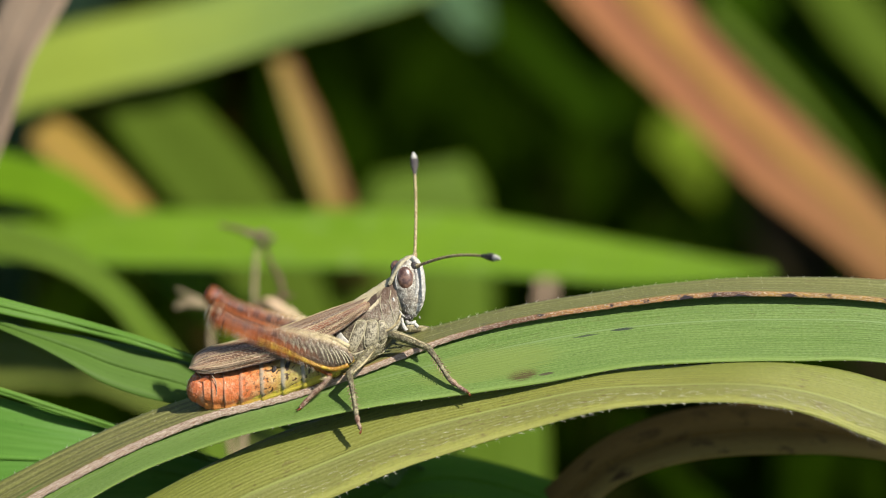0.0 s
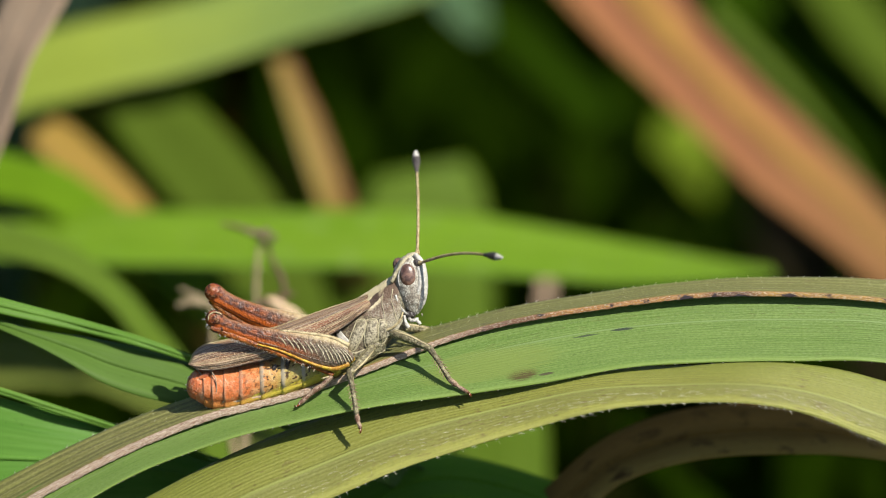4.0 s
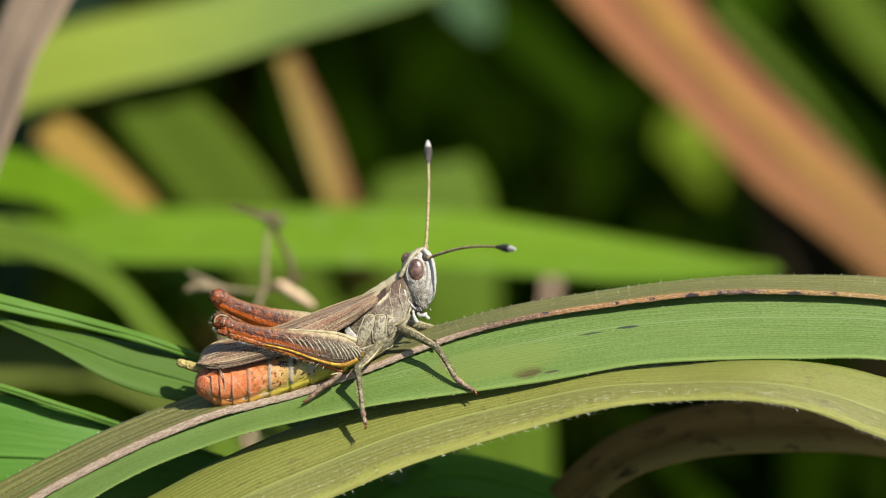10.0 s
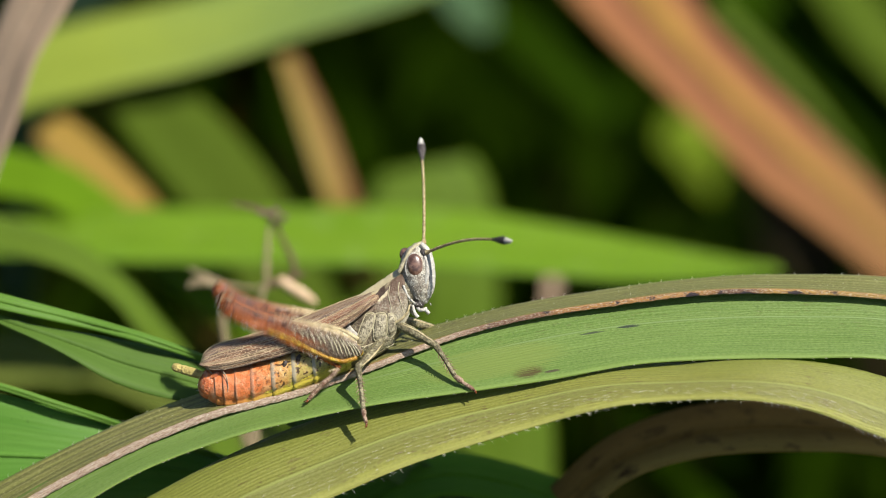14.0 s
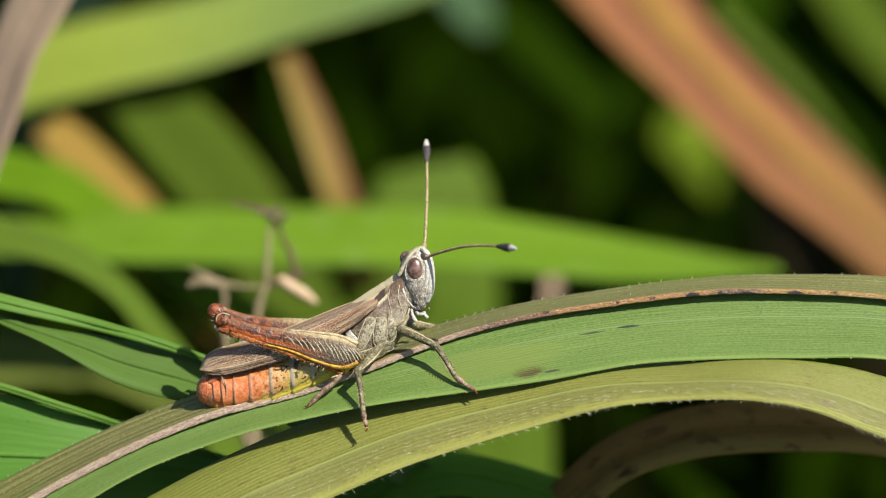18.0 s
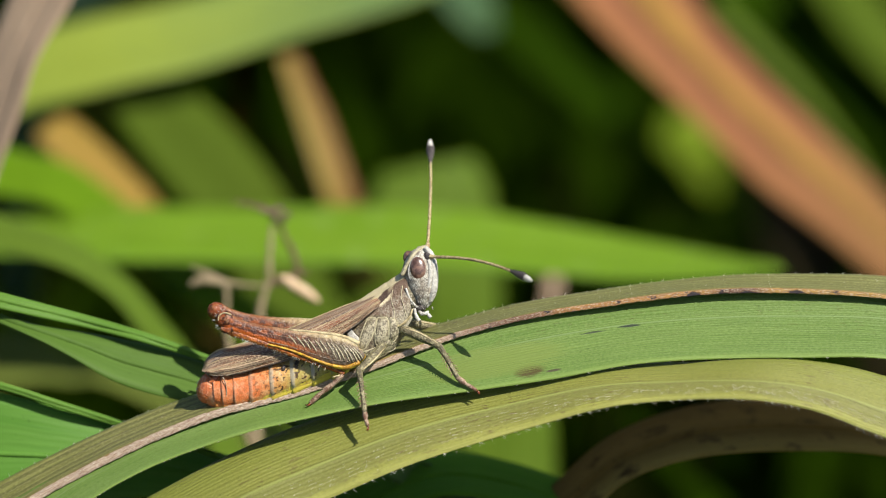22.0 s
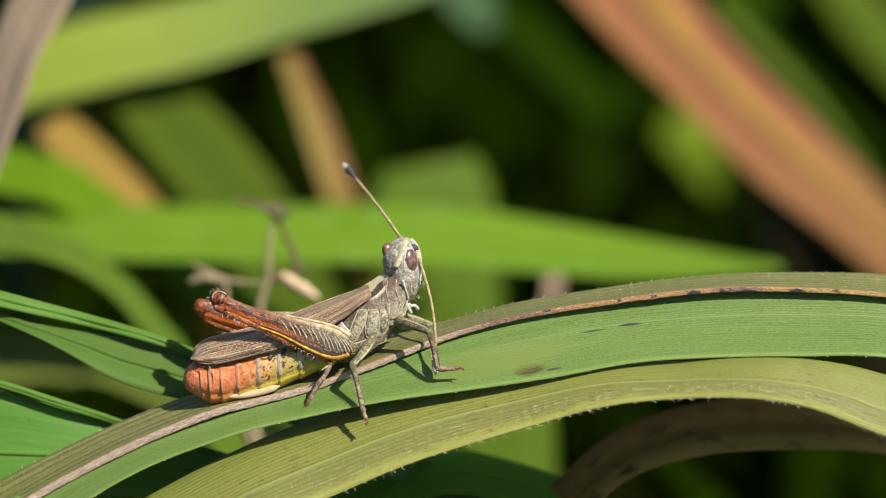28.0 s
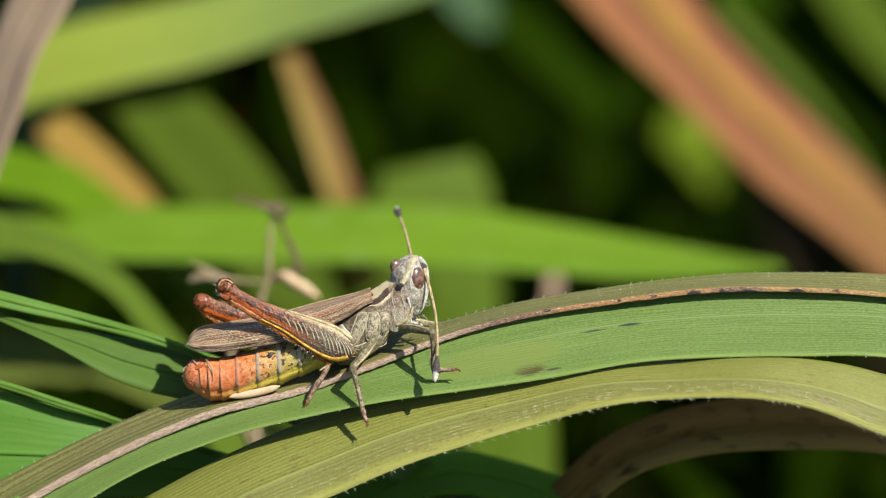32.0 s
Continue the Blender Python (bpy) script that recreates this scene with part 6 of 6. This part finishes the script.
mat_twig = leaf("twig", (0.40, 0.32, 0.19), (0.30, 0.23, 0.13), (0.42, 0.34, 0.21), dry=(0.20, 0.13, 0.07), veins=6, rough=0.7, spec=0.2)
mat_dead = leaf("dead_stalk", (0.17, 0.11, 0.07), (0.12, 0.075, 0.045), (0.20, 0.14, 0.09), veins=5, rough=0.7, spec=0.2)
mat_floret = skin("floret", (0.11, 0.07, 0.05), (0.20, 0.13, 0.095), (0.06, 0.04, 0.028), scale=900, rough=0.8)
flower = dried_flower()

# ---- what moves ----
def curve(rows):
    """Straight lines between rows of (seconds, value, value, ...)."""
    r = np.array(rows, dtype=float)
    return lambda t: np.array([np.interp(t, r[:, 0], r[:, i]) for i in range(1, r.shape[1])])


# shifts to the right and up, in drawing units, and turns in degrees (counter-clockwise)
THORAX = curve([(0, -2, -2), (3.5, -2, 0), (5.5, 0, 0), (8.3, 0, 0), (9, 2.5, 4), (13, 4.5, 4), (14, 3.5, 6), (14.5, 3.5, 4), (16.5, 3.5, -1), (17, 3.5, -2), (21, 3.5, -2),
                (21.6, 4.5, -3), (25, 4.5, -3), (25.5, 1.5, -5), (27.5, -12, 5.5), (28, -13, 8.5), (28.5, -15, 11.5), (29, -13, 9.5), (29.5, 1, -2.5), (30, -4, -0.5), (31, -4, -0.5), (31.5, -5, 0), (32, -12, 3.5)])
SADDLE = curve([(0, -4, -2, 0), (3.5, -1, 0, 0), (5.5, 0, 0, 0), (8.3, 0, 0, 0), (9, 3.5, 5, 0), (13, 3.5, 5, 0), (14, 0.5, 7, 1), (14.5, 0.5, 6, 1), (16.5, 0.5, 2, 1), (17, 0.5, 2, 0), (21, 0.5, 2, 0),
                (21.6, 4, 0, 0), (25, 3.5, 0, 0), (25.2, 11, 2, -8), (25.4, 24, 0, -21), (25.5, 27, -1, -22), (26.2, 27, -1, -22), (27.5, -2, 8.5, 0), (28, -6, 11.5, 1), (28.5, -13, 14.5, 2), (29, -13, 12.5, 1), (29.5, 18, -5.5, -8), (30, 32, -5, -30), (30.5, 32, -7, -30), (31, 31, -4, -27), (31.5, 27, 3.5, -12), (32, 4, 0.5, 0)])
HEAD = curve([(0, -8, -5, 0, 0), (1.5, -6, -5, 0, 0), (3, -6, -2, 0, 0), (3.5, -5, 0, 0, 0), (5.5, 0, 0, 0, 0), (8.3, 0, 0, 0, 0), (9, 2, 4, 0, 0), (10, 2, 5, 0, 0), (12.5, 2, 8, 0, 0), (13, 4, 8, 0, 0), (13.5, 2, 8, 0, 0),
              (14, -1.5, 13, 2, 0), (14.5, -3.5, 13, 2, 0), (16.5, -3.5, 8, 0, 0), (17, -1.5, 6, 0, 0), (21, -1.5, 6, 0, 0), (21.6, 2, 6, 0, 0), (24, 2.5, 6, 0, 0), (24.5, 4.5, 1, 0, 0), (25, 4.5, -3, -2, 5), (25.2, 15, -13, -15, 5), (25.4, 29, -32, -35, 0), (25.5, 31, -36, -38, 0),
              (26.2, 31, -36, -38, 0), (27.5, -24, 14.5, 0, 45), (28, -31, 17.5, 0, 48), (28.5, -36, 20.5, 2, 48), (28.8, -30, 18, 2, 34), (29, -24, 13, 0, 24), (29.2, 3, -12, -5, 0), (29.4, 15, -23, -15, 0), (29.6, 30, -32, -30, 0), (29.8, 37, -56, -42, 0),
              (30, 36, -58, -43, 0), (30.3, 35, -57, -38, 12), (30.6, 27, -56, -33, 28), (31, 16, -49, -28, 38), (31.5, 6, -36, -17, 42), (32, -18, -13, -4, 45)])
TAIL = curve([(0, -1, -6), (3.5, -1, -1), (5.5, 0, 0), (8.3, 0, 0), (9, 0, 0), (10, 2.5, -1), (13, 12, -2), (14, 10, -5), (14.5, 9, -6), (16.5, 4, -14), (21, 4, -14), (22, 0, -14), (23, -4, -18), (25, -9, -25), (25.5, -8, -24), (27.5, -23, -4), (28, -30, 2.5), (28.5, -27, 0), (29, -24, -6),
              (29.5, -19, 8.5), (30, -10, 17), (30.5, -15, 10), (31, -27, 13.5), (31.5, -30, 13), (32, -32, 7.5)])
WING = curve([(0, 0, -8), (3.5, 0, -2), (5.5, 0, 0), (8.3, 0, 0), (9, 0.5, -3), (13, 3.5, -3), (14.5, 3, -9), (16.5, 5, -16), (21, 5, -16), (22, 2.5, -19), (24, 2.5, -20), (25.5, 0, -25), (27.5, -6, -1.5), (28.5, -7, 1.5), (29, -3, -2.5), (29.5, 5, 14.5), (30, -1, 17.5), (31, 0, 26.5), (32, -6, 24.5)])
SPREAD = curve([(0, 0), (21.5, 0), (23, 9), (29, 10), (29.5, 14), (32, 14)])         # far knee goes back from the near one
RAISE = curve([(0, 0), (26, 0), (28, 4), (29, 4), (29.5, 13), (32, 13)])            # belly off the rib
# lift of the thighs above the level, in degrees: near, far
THIGHS = curve([(0, 16, 19), (2.15, 16, 19), (2.3, 12.3, 19.4), (3.5, 13, 19.6), (5.5, 13.9, 22), (8.3, 13.9, 22.4), (9.2, 10, 16), (11, 10.2, 15.6), (12, 11.3, 14.2), (12.6, 12, 14), (13, 16.5, 16), (13.5, 15.5, 16), (13.7, 18, 18), (16.9, 17, 17), (17.05, 13, 14.7), (17.5, 12, 10.8), (21, 12, 10.8),
                (22, 12.2, 11.2), (23, 13.8, 6.8), (24, 14.5, 6), (25, 15.2, 5.4), (25.5, 14.2, 5.8), (27.5, 18.3, 9.7), (28.5, 17.8, 9.1), (29, 17, 8), (29.5, 23.5, 12), (30, 24.6, 12), (31, 25, 13), (32, 24.5, 12.8)])
FAR_TIP = curve([(0, 731, 266, 0), (3, 732, 264, 0), (5.5, 738, 260, 0), (8.3, 738, 260, 0), (9, 747, 250, 0), (12, 747, 247, 0), (13, 746, 246, 0), (13.5, 743, 242, 0), (14, 733, 245, 0), (14.5, 731, 246, 0), (16.5, 741, 247, 0), (17, 743, 248, 0), (20.8, 743, 248, 0), (22, 748, 249, 0), (24, 750, 250, 0),
                 (25, 749, 254, 0), (25.2, 768, 258, 0), (25.5, 796, 278, 0), (26.2, 790, 285, 0), (27.5, 624, 290, 0), (28, 589, 294, 0), (28.5, 575, 293, 0), (28.8, 590, 293, 0), (29, 652, 297, 0), (29.2, 704, 325, 0), (29.4, 736, 336, 0), (29.6, 807, 330, 0), (29.8, 860, 368, 0), (30, 848, 357, 0), (30.3, 818, 362, 0), (30.6, 771, 372, 0), (31, 755, 374, 0),
                 (31.5, 727, 362, 0), (32, 684, 373, 0)])
NEAR_TIP = curve([(0, 883, 458), (5.5, 888, 456), (8.3, 888, 456), (9, 900, 446), (13, 902, 446), (13.5, 894, 453), (14, 893, 433), (14.5, 896, 430), (16.5, 898, 442), (17, 901, 446), (20.8, 901, 446), (21.5, 922, 494), (22, 926, 502), (23, 931, 519), (24, 924, 542), (24.5, 910, 565), (24.8, 884, 607), (25, 805, 677), (25.2, 818, 683), (25.5, 757, 722),
                  (26.2, 760, 700), (27.5, 762, 673), (28, 758, 671), (28.8, 762, 659), (29, 813, 570), (29.2, 783, 663), (29.4, 764, 680), (29.6, 713, 680), (29.8, 725, 708), (30, 749, 751), (30.3, 748, 732), (30.6, 760, 724), (31, 757, 723), (31.5, 760, 696), (32, 757, 680)])
# front leg: knee, ankle and toe, with their depth
FORE = curve([(0, 765, 618, -50, 797, 672, -66, 829, 696, -78), (24.5, 765, 618, -50, 797, 672, -66, 829, 696, -78), (24.8, 768, 612, -70, 795, 655, -66, 815, 680, -72), (25, 772, 600, -75, 790, 620, -66, 800, 640, -70), (25.2, 740, 570, -80, 785, 590, -90, 795, 575, -95),
              (25.5, 688, 528, -75, 757, 551, -80, 793, 541, -85), (26.2, 688, 528, -75, 757, 551, -80, 790, 545, -85), (27, 745, 598, -80, 758, 650, -70, 798, 660, -76),
              (27.5, 750, 597, -75, 759, 653, -70, 800, 660, -76), (28.8, 754, 594, -75, 760, 653, -70, 800, 660, -76), (29, 755, 600, -75, 765, 655, -70, 800, 662, -76), (29.2, 750, 606, -75, 768, 655, -70, 795, 663, -76), (29.4, 735, 570, -80, 755, 615, -90, 775, 640, -100), (29.6, 718, 550, -80, 742, 600, -90, 740, 625, -95),
              (29.8, 735, 552, -80, 755, 610, -90, 775, 640, -100), (30, 739, 557, -80, 767, 618, -95, 809, 651, -66), (30.2, 742, 575, -75, 762, 640, -66, 805, 657, -72), (30.6, 744, 592, -75, 752, 655, -70, 797, 661, -76), (31, 744, 595, -75, 749, 657, -70, 795, 661, -76), (32, 748, 595, -75, 754, 655, -70, 794, 662, -76)])
HIND_TOE = curve([(0, 530, 722), (2.2, 522, 720), (13, 522, 720), (16.5, 530, 727), (21, 530, 727), (23, 523, 727), (25.5, 524, 732), (28, 526, 730), (32, 524, 731)])
FLOWER = curve([(0, -13, -34), (3.5, -10, -32), (5.5, -8, -30), (8.2, -6, -29), (8.9, -4, -9), (13, -2, -2), (17, -1, -1), (20, 0, 0), (23, 2, 1), (28, 0, 3), (32, 0, 5)])      # the flower head straightens up
DROP = curve([(0, 372, 664), (8.45, 372, 664), (8.9, 326, 649), (13, 326, 656), (13.6, 323, 657), (14, 317, 660), (14.5, 316, 662)])


def turned(pivot, angle, right=0.0, up=0.0, yaw=0.0):
    """A pose that turns a part about a place on the drawing board, then shifts it."""
    p = Vector(d(*pivot)) * U
    return Matrix.Translation(p + Vector((right, 0, up)) * U) @ pose(0, 0, 0, 0, -angle, 0) @ pose(0, 0, 0, 0, 0, yaw) @ Matrix.Translation(-p)


def laid(a, b, away=0.0, side=1.0):
    """A pose for a limb drawn along +x: from joint a towards b (drawing-board places)."""
    a, b = Vector(a), Vector(b)
    x = (b - a).normalized()
    y = Vector((0, 1, 0)) - x * x.y
    y = y.normalized() * side
    z = x.cross(y)
    m = Matrix((x, y, z)).transposed().to_4x4()
    return Matrix.Translation(a * U) @ m


def joint(m, place):
    return (m @ (Vector(place) * U)) / U


def state(t):
    """Poses of all moving parts at t seconds, in the insect's space."""
    s = {}
    th, sa, he, ta, wi, lift = THORAX(t), SADDLE(t), HEAD(t), TAIL(t), WING(t), THIGHS(t)
    s[thorax] = turned((640, 600), 0, th[0], th[1])
    s[prothorax] = turned((655, 525), sa[2], sa[0], sa[1])
    s[head] = turned((726, 488, 2), he[2], he[0], he[1], he[3])
    s[abdomen] = turned((590, 645), math.degrees(math.atan2(-(ta[1] - th[1] - RAISE(t)[0]), 245)), th[0] * 0.5 + ta[0] * 0.5, th[1] + RAISE(t)[0])
    w = turned((635, 545), math.degrees(math.atan2(-(wi[1] - th[1]), 290)), th[0], th[1])
    s[near_wing] = s[far_wing] = w
    buzz = (0.0, 7.0, 0.0, -7.0)[round(t * FPS) % 4] if t < 2.2 or 13.65 < t < 16.95 else 0.0
    s[near_thigh] = turned((620, 622), -(lift[0] + buzz - 13.9), th[0], th[1])
    s[far_thigh] = turned((620, 622), -(lift[1] - buzz * 0.8 - 13.9), th[0] - 16 - SPREAD(t)[0], th[1] + 18)
    toe = HIND_TOE(t)
    for leg, foot, deep in ((near_thigh, foot_near, -46), (far_thigh, foot_far, 48)):
        a = joint(s[leg], d(588, 666, deep))
        s[foot] = laid(a, d(toe[0] if deep < 0 else toe[0] + 30, toe[1] if deep < 0 else toe[1] - 30, deep))
    # middle legs stand still, their hips go with the body
    for (f, sh), deep in ((mid_near, 1), (mid_far, -1)):
        if deep > 0:
            hip, knee, toe2 = d(662 + th[0], 612 - th[1], -30), d(613 + th[0] * 0.6, 667 - th[1] * 0.6, -75), d(640, 766, -100)
        else:
            hip, knee, toe2 = d(655 + th[0], 600 - th[1], 34), d(640 + th[0] * 0.6, 615 - th[1] * 0.6, 90), d(650, 630, 150)
        s[f] = laid(hip, knee)
        s[sh] = laid(joint(s[f], (72, 0, 0)), toe2)
    fo = FORE(t)
    hip = joint(s[prothorax], d(692, 588, -24))
    s[fore_near[0]] = laid(hip, d(fo[0], fo[1], fo[2]))
    s[fore_near[1]] = laid(joint(s[fore_near[0]], (80, 0, 0)), d(fo[3], fo[4], fo[5]))
    s[fore_near[2]] = laid(joint(s[fore_near[1]], (66, 0, 0)), d(fo[6], fo[7], fo[8]))
    hip = joint(s[prothorax], d(690, 580, 30))
    s[fore_far[0]] = laid(hip, d(745, 585, 60))
    s[fore_far[1]] = laid(joint(s[fore_far[0]], (80, 0, 0)), d(780, 610, 100))
    s[fore_far[2]] = laid(joint(s[fore_far[1]], (66, 0, 0)), d(830, 600, 120))
    # antennae: from their sockets to the tips, as long as they are
    for an, base, tip, sign in ((ant_near, d(744, 467, -18), NEAR_TIP(t), -1), (ant_far, d(742, 451, 12), FAR_TIP(t), 1)):
        a = joint(s[head], base)
        b = Vector(d(tip[0], tip[1], a.y))
        flat = (b - a).length
        b.y += sign * math.sqrt(max(0.0, 232 ** 2 - flat ** 2))
        s[an] = laid(a, b)
    return s


def motions():
    times = sorted({round(k * 0.1, 3) for k in range(321)} | {round(k / 30, 5) for k in range(0, 67)} | {round(k / 30, 5) for k in range(410, 509)})
    states = [(t, state(t)) for t in times]
    for ob in states[0][1]:
        walk(ob, [(t, s[ob]) for t, s in states])
    home = TILT @ Matrix.Translation(HOME)
    walk(flower, [(t, home @ Matrix.Translation(Vector((FLOWER(t)[0], 0, FLOWER(t)[1])) * 0.0366 * MM)) for t in times[::3] + [32.0]])
    rows = []
    for t in times:
        if t <= 14.5:
            x, z = DROP(t)
            rows.append((t, home @ laid(d(x, z, -6), d(x + 30, z + (0 if t < 8.5 else 9), -6))))
    for t in (15.0, 15.1, 15.2, 15.35):                      # it falls to the soil
        fall = 0.5 * 9.8 * (t - 15.0) ** 2
        m = home @ laid(d(316, 662, -6), d(346, 671, -6))
        z = max(GROUND + 0.001, m.translation.z - fall)
        rows.append((t, Matrix.Translation(Vector((0, 0, z - m.translation.z))) @ m))
    rows.append((32, rows[-1][1]))
    walk(frass, rows)


motions()
